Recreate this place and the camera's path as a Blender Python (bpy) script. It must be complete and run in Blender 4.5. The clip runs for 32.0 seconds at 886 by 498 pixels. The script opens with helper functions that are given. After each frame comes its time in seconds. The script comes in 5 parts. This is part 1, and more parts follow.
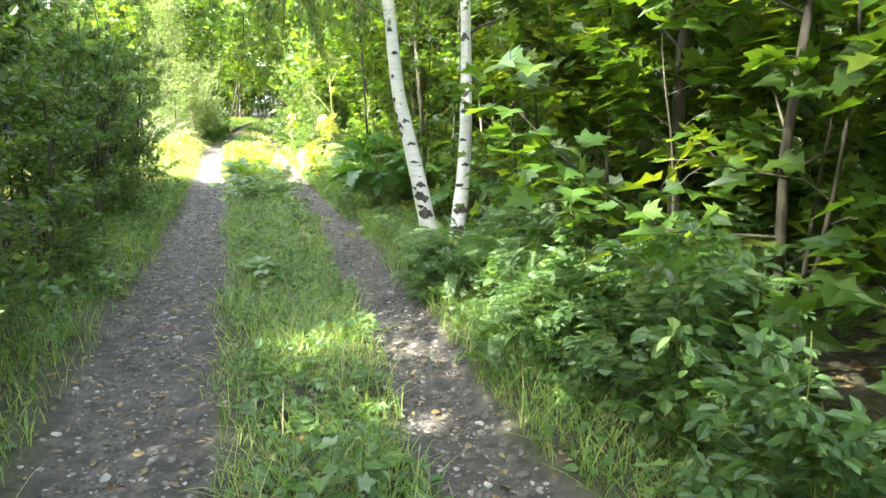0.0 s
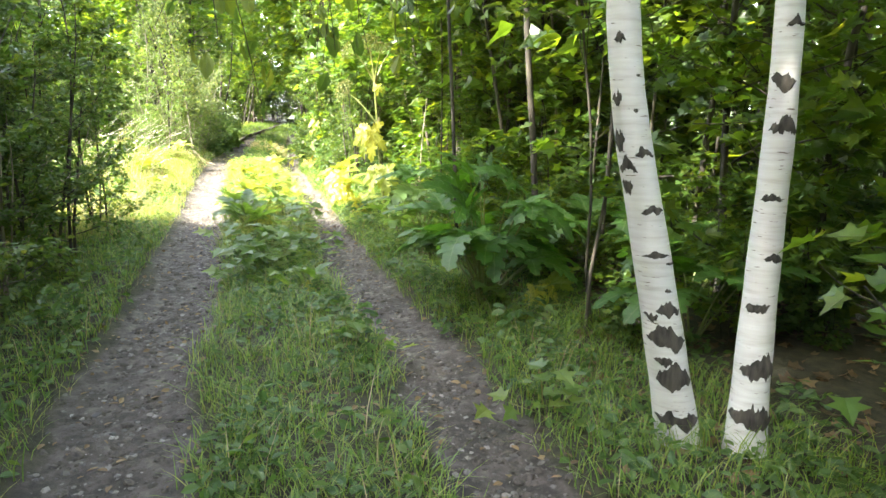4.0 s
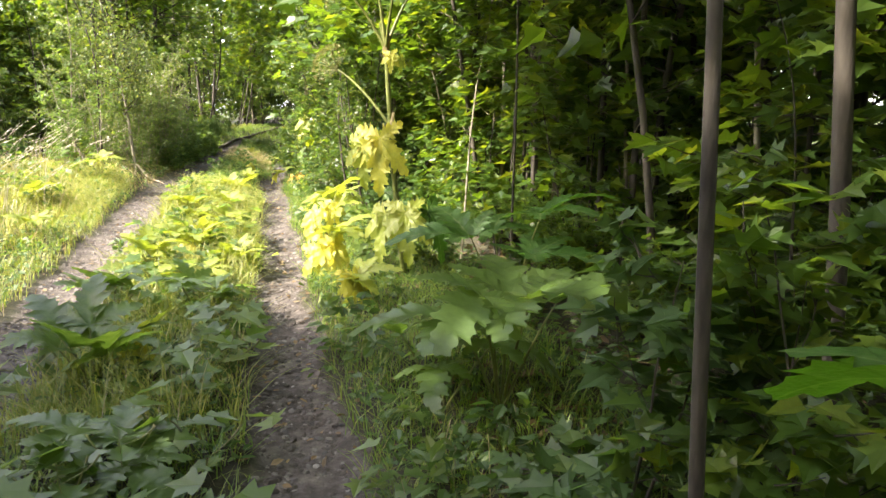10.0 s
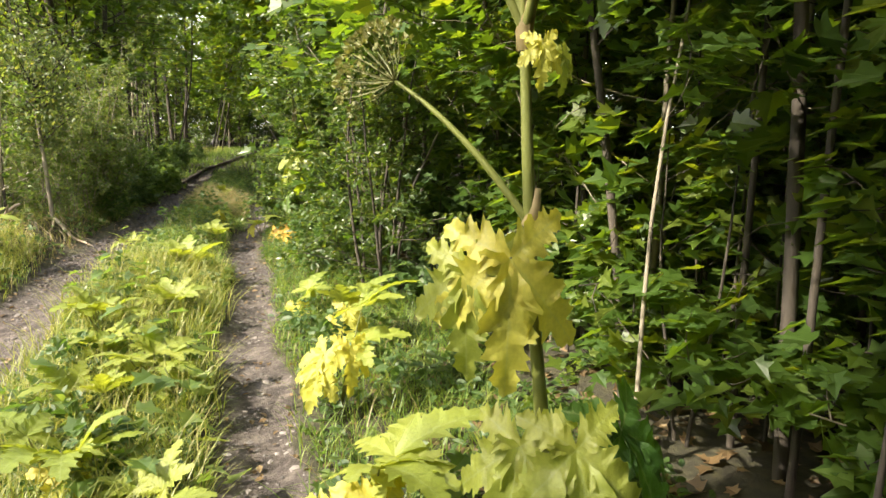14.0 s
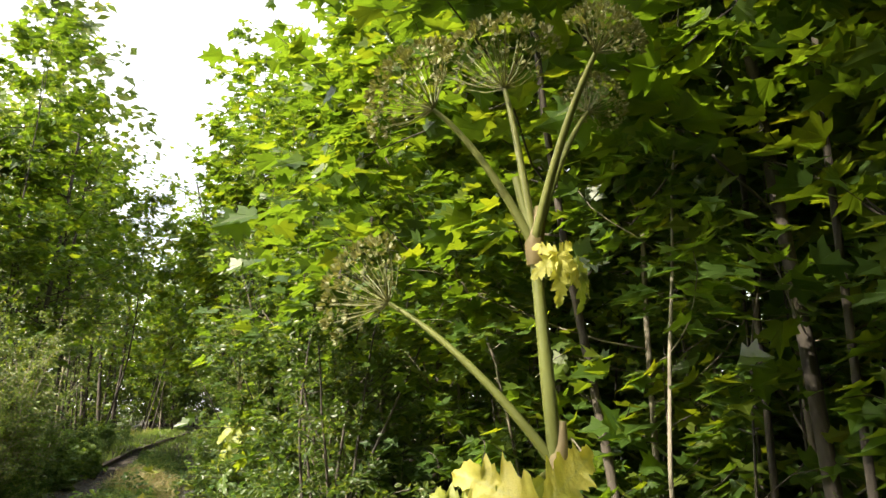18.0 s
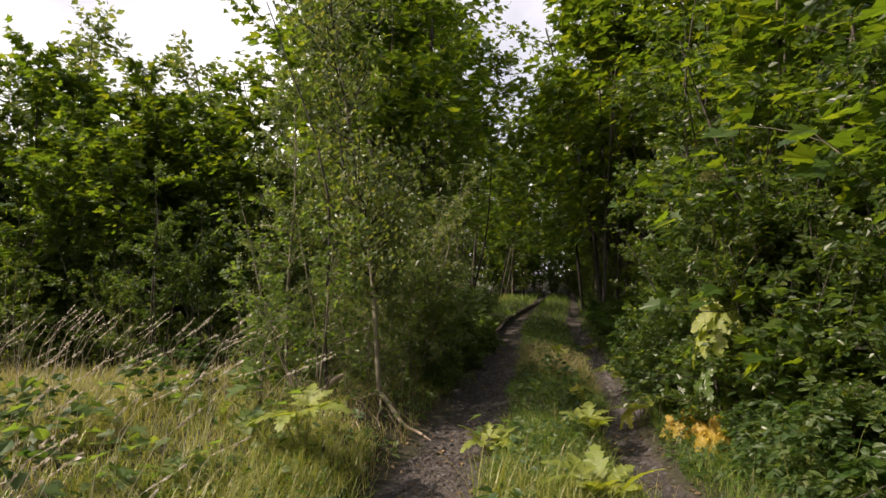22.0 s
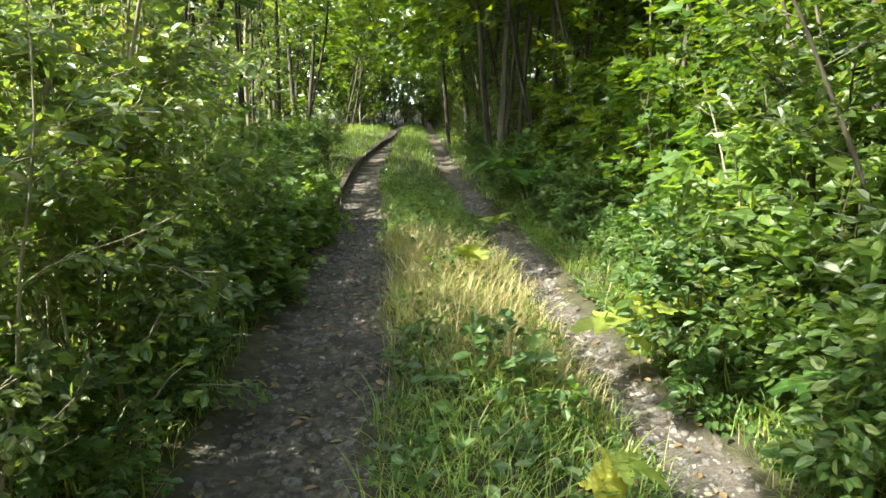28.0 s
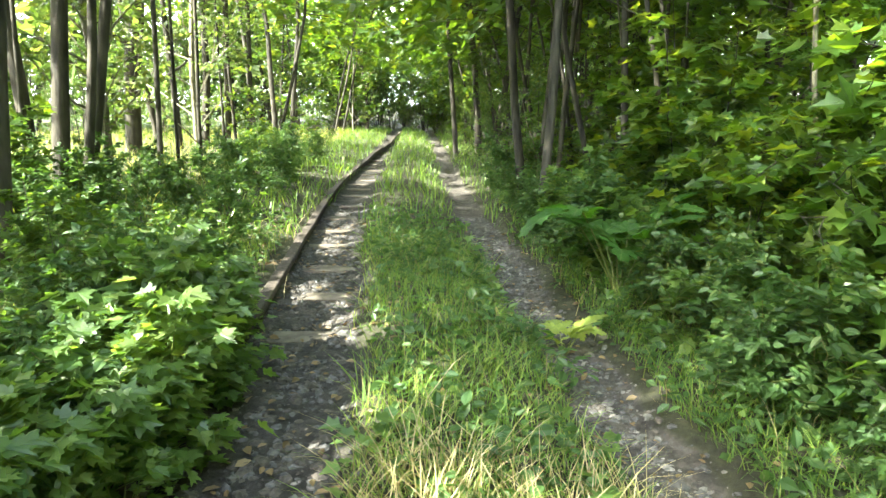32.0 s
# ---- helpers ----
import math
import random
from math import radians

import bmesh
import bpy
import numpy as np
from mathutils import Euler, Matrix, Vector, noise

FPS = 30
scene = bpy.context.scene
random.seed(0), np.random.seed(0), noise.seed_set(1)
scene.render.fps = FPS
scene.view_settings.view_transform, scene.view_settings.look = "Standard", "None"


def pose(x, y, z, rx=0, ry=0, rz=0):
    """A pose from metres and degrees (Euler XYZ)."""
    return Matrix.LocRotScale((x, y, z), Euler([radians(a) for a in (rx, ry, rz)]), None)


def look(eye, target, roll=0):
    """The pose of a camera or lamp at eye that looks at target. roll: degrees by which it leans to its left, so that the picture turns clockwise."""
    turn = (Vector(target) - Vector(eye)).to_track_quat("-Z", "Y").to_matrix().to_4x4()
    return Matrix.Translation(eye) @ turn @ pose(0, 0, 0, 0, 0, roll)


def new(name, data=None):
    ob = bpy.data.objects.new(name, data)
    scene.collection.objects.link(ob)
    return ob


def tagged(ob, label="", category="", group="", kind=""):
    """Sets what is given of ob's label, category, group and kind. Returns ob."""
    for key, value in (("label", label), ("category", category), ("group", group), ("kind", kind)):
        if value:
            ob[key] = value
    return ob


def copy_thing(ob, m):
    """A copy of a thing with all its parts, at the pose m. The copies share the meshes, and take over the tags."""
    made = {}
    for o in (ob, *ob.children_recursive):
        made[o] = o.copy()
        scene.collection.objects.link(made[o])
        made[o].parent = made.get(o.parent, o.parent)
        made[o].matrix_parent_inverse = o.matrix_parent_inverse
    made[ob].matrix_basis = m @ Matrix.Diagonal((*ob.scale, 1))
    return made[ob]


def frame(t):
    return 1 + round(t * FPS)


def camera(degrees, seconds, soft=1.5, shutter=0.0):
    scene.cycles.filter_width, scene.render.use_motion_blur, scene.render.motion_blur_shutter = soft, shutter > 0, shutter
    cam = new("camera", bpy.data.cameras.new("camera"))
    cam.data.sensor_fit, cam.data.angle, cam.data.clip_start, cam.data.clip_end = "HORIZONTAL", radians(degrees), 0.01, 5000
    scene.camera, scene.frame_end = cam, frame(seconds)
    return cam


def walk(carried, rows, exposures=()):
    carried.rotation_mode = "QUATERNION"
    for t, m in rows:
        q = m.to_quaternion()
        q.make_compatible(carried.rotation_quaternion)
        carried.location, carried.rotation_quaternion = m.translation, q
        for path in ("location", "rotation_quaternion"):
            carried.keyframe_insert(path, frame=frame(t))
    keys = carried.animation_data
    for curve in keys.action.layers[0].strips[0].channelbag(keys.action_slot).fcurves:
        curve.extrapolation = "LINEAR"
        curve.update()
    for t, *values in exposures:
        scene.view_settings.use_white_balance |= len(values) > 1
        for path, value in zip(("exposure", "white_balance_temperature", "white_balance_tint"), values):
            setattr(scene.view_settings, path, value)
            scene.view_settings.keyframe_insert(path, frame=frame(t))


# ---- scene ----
cam = camera(66.1, 32.0)
PATH = [
    (0, pose(0.1, -0.075, 1.3, 78, -0, -16)),
    (0.5, pose(0.034, 0.421, 1.279, 78.1, 0.09, -15.1)),
    (1, pose(-0.059, 0.975, 1.31, 78.2, 0.03, -14.88)),
    (1.5, pose(-0.069, 1.474, 1.304, 78.2, -0.06, -14.86)),
    (2, pose(-0.069, 2.043, 1.333, 78.2, 0.05, -14.78)),
    (2.5, pose(-0.06, 2.527, 1.322, 78.2, -0.02, -14.67)),
    (3, pose(0.011, 2.995, 1.298, 78.3, -0.04, -14.76)),
    (3.5, pose(0.087, 3.469, 1.307, 78.4, -0.04, -14.76)),
    (5.5, pose(0.69, 4.93, 1.3, 78, -0, -15.3)),
    (6, pose(0.841, 5.198, 1.262, 78, 0.08, -15.42)),
    (6.5, pose(0.937, 5.5, 1.246, 78.1, 0.09, -15.83)),
    (7, pose(1.003, 5.883, 1.202, 78.2, 0.17, -15.95)),
    (7.5, pose(0.993, 6.226, 1.183, 78.2, 0.08, -15.42)),
    (8, pose(0.962, 6.542, 1.197, 78.3, 0.14, -15.13)),
    (8.5, pose(0.964, 6.925, 1.195, 78.3, 0.1, -14.81)),
    (9, pose(0.925, 7.256, 1.206, 78.3, 0.25, -14.13)),
    (9.5, pose(0.873, 7.588, 1.205, 78.4, 0.19, -13.91)),
    (10, pose(0.873, 8.015, 1.219, 78.4, 0.31, -13.83)),
    (10.5, pose(0.903, 8.454, 1.204, 78.4, 0.23, -13.71)),
    (11, pose(0.934, 8.903, 1.175, 78.41, 0.26, -13.62)),
    (11.5, pose(0.952, 9.345, 1.16, 78.41, 0.26, -13.62)),
    (12, pose(0.962, 9.714, 1.16, 78.5, 0.33, -13.73)),
    (12.5, pose(0.967, 10.206, 1.174, 78.5, 0.41, -13.85)),
    (13, pose(0.935, 10.61, 1.285, 78.6, 0.45, -14.17)),
    (13.5, pose(0.924, 10.903, 1.34, 78.7, 0.31, -15.26)),
    (14, pose(0.932, 11.026, 1.366, 79.9, 0.27, -15.46)),
    (14.5, pose(0.918, 11.07, 1.37, 89, 0.31, -15.77)),
    (15, pose(0.931, 11.115, 1.348, 99, 0.27, -15.97)),
    (15.5, pose(0.933, 11.124, 1.333, 102.4, 0.25, -16.99)),
    (17.5, pose(0.884, 11.18, 1.286, 103.15, 0.91, -21.12)),
    (18, pose(0.865, 11.348, 1.24, 102.94, 1.29, -20.28)),
    (18.5, pose(0.931, 11.543, 1.247, 102.8, 1.26, -16.59)),
    (19, pose(0.928, 11.815, 1.217, 102.8, 1.06, -15.12)),
    (19.5, pose(0.891, 12.201, 1.178, 100.8, 1.75, -13.32)),
    (20, pose(0.725, 12.686, 1.19, 98.36, 1.31, 0.67)),
    (20.5, pose(0.486, 13.044, 1.194, 95.04, 1.18, 3.55)),
    (21, pose(0.183, 13.405, 1.252, 92.76, 1.12, 5.3)),
    (21.5, pose(0.117, 13.541, 1.305, 92.42, 0.98, 6.14)),
    (22, pose(-0.111, 13.797, 1.342, 92.4, 0.92, 5.84)),
    (22.5, pose(-0.222, 14.197, 1.279, 91.82, 0.8, 4.75)),
    (23, pose(-0.268, 14.599, 1.301, 85.38, 0.78, 4.14)),
    (23.5, pose(-0.332, 15.026, 1.294, 80.17, 0.88, 2.59)),
    (24, pose(-0.364, 15.573, 1.273, 77.88, 0.78, 1.08)),
    (24.5, pose(-0.402, 16.003, 1.315, 77.35, 0.76, 0.48)),
    (25, pose(-0.372, 16.442, 1.3, 77.16, 0.73, -1.15)),
    (25.5, pose(-0.334, 16.866, 1.287, 77.21, 0.82, -2.19)),
    (27.5, pose(-0.22, 18.3, 1.3, 78, -0, -7.3)),
    (28, pose(-0.179, 18.673, 1.271, 78, 0.08, -6.91)),
    (28.5, pose(-0.161, 19.072, 1.299, 78.1, 0.12, -6.71)),
    (29, pose(-0.16, 19.521, 1.295, 78.1, 0.12, -6.71)),
    (29.5, pose(-0.135, 19.911, 1.288, 78.1, 0.03, -6.69)),
    (30, pose(-0.059, 20.338, 1.276, 78.1, -0.01, -6.89)),
    (30.5, pose(-0.005, 20.701, 1.278, 78.1, -0.13, -6.96)),
    (31, pose(0.059, 21.091, 1.292, 78.1, -0.23, -6.94)),
    (31.5, pose(0.08, 21.479, 1.308, 78.1, -0.25, -7.04)),
    (32, pose(0.027, 21.821, 1.299, 78.1, -0.35, -7.02)),
]
walk(cam, PATH, [(0, 3.65, 6250, 0), (2, 3.3, 6250, 1), (3.5, 3.3, 6300, 4), (6, 3.0, 6450, 14), (7, 3.05, 6500, 14), (9, 2.75, 6600, 14), (10, 2.4, 6650, 14), (11, 2.15, 6700, 14), (13, 1.8, 6900, 14), (15.5, 1.65, 6800, 10), (18, 1.6, 6900, 12), (19, 1.35, 6900, 14), (20.2, 1.0, 6900, 16), (21, 0.3, 7000, 20), (22, 0.3, 7000, 20), (23, 1.1, 7000, 18), (24, 1.3, 7000, 16), (25, 1.65, 7000, 10), (28, 2.4, 6500, -1), (29, 2.5, 6450, -3), (30, 2.65, 6400, 2), (31, 2.8, 6250, -1), (32, 3.4, 6150, -3)])

# ---- world, sun ----
SUN_AZ, SUN_EL = 106.0, 44.0          # degrees to the left of +y, and above the horizon
world = bpy.data.worlds.new("world")
scene.world = world
world.use_nodes = True
wn, wl = world.node_tree.nodes, world.node_tree.links
sky = wn.new("ShaderNodeTexSky")
sky.sky_type, sky.sun_disc = "NISHITA", False
sky.sun_elevation, sky.sun_rotation = radians(SUN_EL), radians(-SUN_AZ)
sky.air_density, sky.dust_density = 1.0, 5.0
# thin bright cloud and haze over the whole sky, thickest towards the horizon
co = wn.new("ShaderNodeTexCoord")
up = wn.new("ShaderNodeSeparateXYZ")
wl.new(co.outputs["Generated"], up.inputs[0])
low = wn.new("ShaderNodeMapRange")
low.inputs["From Min"].default_value, low.inputs["From Max"].default_value = 0.8, 0.0
low.inputs["To Min"].default_value, low.inputs["To Max"].default_value = 0.1, 0.95
wl.new(up.outputs["Z"], low.inputs["Value"])
cloud = wn.new("ShaderNodeTexNoise")
cloud.inputs["Scale"].default_value, cloud.inputs["Detail"].default_value = 2.6, 7.0
wl.new(co.outputs["Generated"], cloud.inputs["Vector"])
gap = wn.new("ShaderNodeMapRange")
gap.inputs["From Min"].default_value, gap.inputs["From Max"].default_value = 0.38, 0.58
gap.inputs["To Min"].default_value, gap.inputs["To Max"].default_value = 0.35, 1.0
wl.new(cloud.outputs["Fac"], gap.inputs["Value"])
both = wn.new("ShaderNodeMath")
both.operation = "MULTIPLY"
wl.new(low.outputs[0], both.inputs[0])
wl.new(gap.outputs[0], both.inputs[1])
haze = wn.new("ShaderNodeMixRGB")
wl.new(both.outputs[0], haze.inputs[0])
wl.new(sky.outputs[0], haze.inputs[1])
haze.inputs[2].default_value = (13.0, 13.1, 13.2, 1)
wl.new(haze.outputs[0], wn["Background"].inputs[0])
wn["Background"].inputs[1].default_value = 0.13
sun = new("sun", bpy.data.lights.new("sun", "SUN"))
sun.data.energy, sun.data.angle, sun.data.color = 4.4, radians(0.6), (1.0, 0.93, 0.78)
toward = Vector((-math.sin(radians(SUN_AZ)) * math.cos(radians(SUN_EL)),
                 math.cos(radians(SUN_AZ)) * math.cos(radians(SUN_EL)), math.sin(radians(SUN_EL))))
sun.matrix_world = look(toward * 60, (0, 0, 0))


# ---- materials ----
def mat(name):
    m = bpy.data.materials.new(name)
    m.use_nodes = True
    n, l = m.node_tree.nodes, m.node_tree.links
    return m, n, l, n["Principled BSDF"], n["Material Output"]


def ramp(n, stops):
    r = n.new("ShaderNodeValToRGB")
    e = r.color_ramp.elements
    while len(e) < len(stops):
        e.new(0.5)
    for k, (p, c) in zip(e, stops):
        k.position, k.color = p, (*c, 1)
    return r


def tex(n, l, scale, detail=4.0, stretch=None, rough=0.55):
    """Noise at real-world size, in the object's own space."""
    c = n.new("ShaderNodeTexCoord")
    t = n.new("ShaderNodeTexNoise")
    t.inputs["Scale"].default_value, t.inputs["Detail"].default_value = scale, detail
    t.inputs["Roughness"].default_value = rough
    src = c.outputs["Object"]
    if stretch:
        mp = n.new("ShaderNodeMapping")
        mp.inputs["Scale"].default_value = stretch
        l.new(src, mp.inputs[0])
        src = mp.outputs[0]
    l.new(src, t.inputs["Vector"])
    return t.outputs["Fac"]


def bump(n, l, height, strength, distance, target):
    b = n.new("ShaderNodeBump")
    b.inputs["Strength"].default_value, b.inputs["Distance"].default_value = strength, distance
    l.new(height, b.inputs["Height"])
    l.new(b.outputs[0], target.inputs["Normal"])


def leaf_mat(name, stops, shine_colour, shine=0.45, rough=0.45, veins=0.0):
    """A leaf: glossy front, light shining through; each leaf a shade of its own."""
    m, n, l, p, out = mat(name)
    g = n.new("ShaderNodeNewGeometry")
    o = n.new("ShaderNodeObjectInfo")
    add = n.new("ShaderNodeMath")
    add.operation = "MULTIPLY_ADD"
    l.new(o.outputs["Random"], add.inputs[0])
    add.inputs[1].default_value = 0.35
    l.new(g.outputs["Random Per Island"], add.inputs[2])
    sc = n.new("ShaderNodeMath")
    sc.operation = "MULTIPLY"
    sc.inputs[1].default_value = 0.74
    l.new(add.outputs[0], sc.inputs[0])
    r = ramp(n, stops)
    l.new(sc.outputs[0], r.inputs[0])
    mixc = n.new("ShaderNodeMixRGB")
    mixc.blend_type = "MULTIPLY"
    mixc.inputs[0].default_value = 0.45
    blotch = ramp(n, [(0.3, (0.55, 0.6, 0.5)), (0.7, (1, 1, 1))])
    l.new(tex(n, l, 22, 3), blotch.inputs[0])
    l.new(r.outputs[0], mixc.inputs[1])
    l.new(blotch.outputs[0], mixc.inputs[2])
    l.new(mixc.outputs[0], p.inputs["Base Color"])
    p.inputs["Roughness"].default_value = rough * 0.85
    p.inputs["Specular IOR Level"].default_value = 0.65
    tr = n.new("ShaderNodeBsdfTranslucent")
    mx = n.new("ShaderNodeMixRGB")
    mx.blend_type = "MULTIPLY"
    mx.inputs[0].default_value = 1
    l.new(mixc.outputs[0], mx.inputs[1])
    mx.inputs[2].default_value = (*shine_colour, 1)
    l.new(mx.outputs[0], tr.inputs[0])
    ms = n.new("ShaderNodeMixShader")
    ms.inputs[0].default_value = shine
    l.new(p.outputs[0], ms.inputs[1])
    l.new(tr.outputs[0], ms.inputs[2])
    l.new(ms.outputs[0], out.inputs[0])
    if veins:
        rib = n.new("ShaderNodeAttribute")
        rib.attribute_name = "rib"
        vr = ramp(n, [(0.0, (1, 1, 1)), (0.07, (0, 0, 0))])
        l.new(rib.outputs["Fac"], vr.inputs[0])
        pale = n.new("ShaderNodeMixRGB")
        vm = n.new("ShaderNodeMath")
        vm.operation = "MULTIPLY"
        vm.inputs[1].default_value = 0.5
        l.new(vr.outputs[0], vm.inputs[0])
        l.new(vm.outputs[0], pale.inputs[0])
        l.new(mixc.outputs[0], pale.inputs[1])
        pale.inputs[2].default_value = (0.34, 0.4, 0.16, 1)
        l.new(pale.outputs[0], p.inputs["Base Color"])
        bump(n, l, tex(n, l, 34, 4), veins, 0.02, p)
    return m


LEAF_MAPLE = leaf_mat("maple_leaf", [(0, (0.04, 0.085, 0.018)), (0.6, (0.07, 0.13, 0.024)), (1, (0.13, 0.17, 0.025))], (3.1, 2.6, 0.6), 0.5)
LEAF_SMALL = leaf_mat("small_leaf", [(0, (0.035, 0.07, 0.02)), (0.6, (0.07, 0.115, 0.03)), (1, (0.13, 0.15, 0.035))], (2.6, 2.5, 0.8), 0.5)
LEAF_GREY = leaf_mat("grey_leaf", [(0, (0.062, 0.1, 0.04)), (0.6, (0.115, 0.16, 0.06)), (1, (0.19, 0.19, 0.07))], (2.3, 2.2, 0.8), 0.5)
LEAF_WEED = leaf_mat("weed_leaf", [(0, (0.04, 0.085, 0.027)), (0.7, (0.075, 0.135, 0.038)), (1, (0.14, 0.18, 0.05))], (2.3, 2.2, 0.8), 0.45, 0.6)
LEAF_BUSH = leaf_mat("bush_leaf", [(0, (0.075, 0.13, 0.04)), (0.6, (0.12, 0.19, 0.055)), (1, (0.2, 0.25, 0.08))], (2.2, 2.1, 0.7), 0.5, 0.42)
LEAF_HOG = leaf_mat("hogweed_leaf", [(0, (0.04, 0.11, 0.02)), (1, (0.075, 0.155, 0.028))], (2.4, 2.3, 0.6), 0.42, 0.55, 0.3)
LEAF_YELLOW = leaf_mat("yellowing_leaf", [(0, (0.46, 0.48, 0.09)), (0.65, (0.56, 0.53, 0.1)), (1, (0.52, 0.38, 0.08))], (1.5, 1.4, 0.7), 0.42, 0.5, 0.3)
LEAF_AMBER = leaf_mat("amber_leaf", [(0, (0.56, 0.44, 0.06)), (0.6, (0.54, 0.36, 0.05)), (1, (0.4, 0.18, 0.04))], (1.4, 1.3, 0.7), 0.42, 0.55, 0.3)
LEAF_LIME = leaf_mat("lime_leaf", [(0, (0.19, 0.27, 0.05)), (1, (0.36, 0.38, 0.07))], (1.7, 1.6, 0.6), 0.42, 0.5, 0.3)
LEAF_DRY = leaf_mat("dry_leaf", [(0, (0.10, 0.065, 0.03)), (0.6, (0.2, 0.13, 0.06)), (1, (0.32, 0.24, 0.13))], (1.3, 1.1, 0.7), 0.25, 0.7)
GRASS = leaf_mat("grass_blade", [(0, (0.08, 0.15, 0.026)), (0.55, (0.15, 0.23, 0.04)), (0.85, (0.25, 0.28, 0.065)), (1, (0.42, 0.36, 0.18))], (1.9, 2.0, 0.7), 0.4, 0.5)
MEADOW = leaf_mat("meadow_blade", [(0, (0.14, 0.19, 0.035)), (0.5, (0.26, 0.28, 0.06)), (1, (0.42, 0.37, 0.17))], (1.7, 1.7, 0.8), 0.4, 0.5)
FEATHER = leaf_mat("feather_grass", [(0, (0.4, 0.36, 0.31)), (1, (0.65, 0.6, 0.54))], (1.2, 1.15, 1.0), 0.4, 0.6)
STRAW = leaf_mat("straw", [(0, (0.22, 0.19, 0.07)), (0.5, (0.36, 0.29, 0.13)), (1, (0.5, 0.42, 0.26))], (1.3, 1.2, 0.8), 0.3, 0.6)
STEM = leaf_mat("green_stem", [(0, (0.12, 0.16, 0.035)), (1, (0.22, 0.22, 0.06))], (1.4, 1.3, 0.6), 0.12, 0.5)
UMBEL = leaf_mat("umbel_seed", [(0, (0.14, 0.17, 0.05)), (1, (0.26, 0.25, 0.1))], (1.5, 1.4, 0.7), 0.3, 0.6)


def bark_mat(name, dark, light, scale=14):
    m, n, l, p, out = mat(name)
    f = tex(n, l, scale, 6, (1, 1, 0.25))
    r = ramp(n, [(0.3, dark), (0.62, light), (0.8, tuple(c * 1.25 for c in light))])
    l.new(f, r.inputs[0])
    l.new(r.outputs[0], p.inputs["Base Color"])
    p.inputs["Roughness"].default_value = 0.85
    bump(n, l, f, 0.6, 0.02, p)
    return m


BARK_DARK = bark_mat("dark_bark", (0.012, 0.01, 0.008), (0.072, 0.06, 0.046))
BARK_GREY = bark_mat("grey_bark", (0.10, 0.085, 0.06), (0.26, 0.23, 0.17))
ROOT = bark_mat("root_bark", (0.2, 0.15, 0.1), (0.48, 0.4, 0.3), 20)


def birch_mat():
    m, n, l, p, out = mat("birch_bark")
    rings = tex(n, l, 9, 4, (0.6, 0.6, 6.0))
    base = ramp(n, [(0.25, (0.4, 0.37, 0.35)), (0.45, (0.53, 0.51, 0.5)), (0.7, (0.6, 0.59, 0.58))])
    l.new(rings, base.inputs[0])
    lent = tex(n, l, 16, 2, (1.0, 1.0, 7.0))
    r = ramp(n, [(0.66, (0, 0, 0)), (0.71, (1, 1, 1))])
    l.new(lent, r.inputs[0])
    mx = n.new("ShaderNodeMixRGB")
    l.new(r.outputs[0], mx.inputs[0])
    l.new(base.outputs[0], mx.inputs[1])
    mx.inputs[2].default_value = (0.12, 0.09, 0.07, 1)
    l.new(mx.outputs[0], p.inputs["Base Color"])
    p.inputs["Roughness"].default_value = 0.6
    bump(n, l, rings, 0.2, 0.006, p)
    return m


BIRCH = birch_mat()
BIRCH_SCAR = bark_mat("birch_scar", (0.012, 0.011, 0.01), (0.07, 0.06, 0.05), 40)


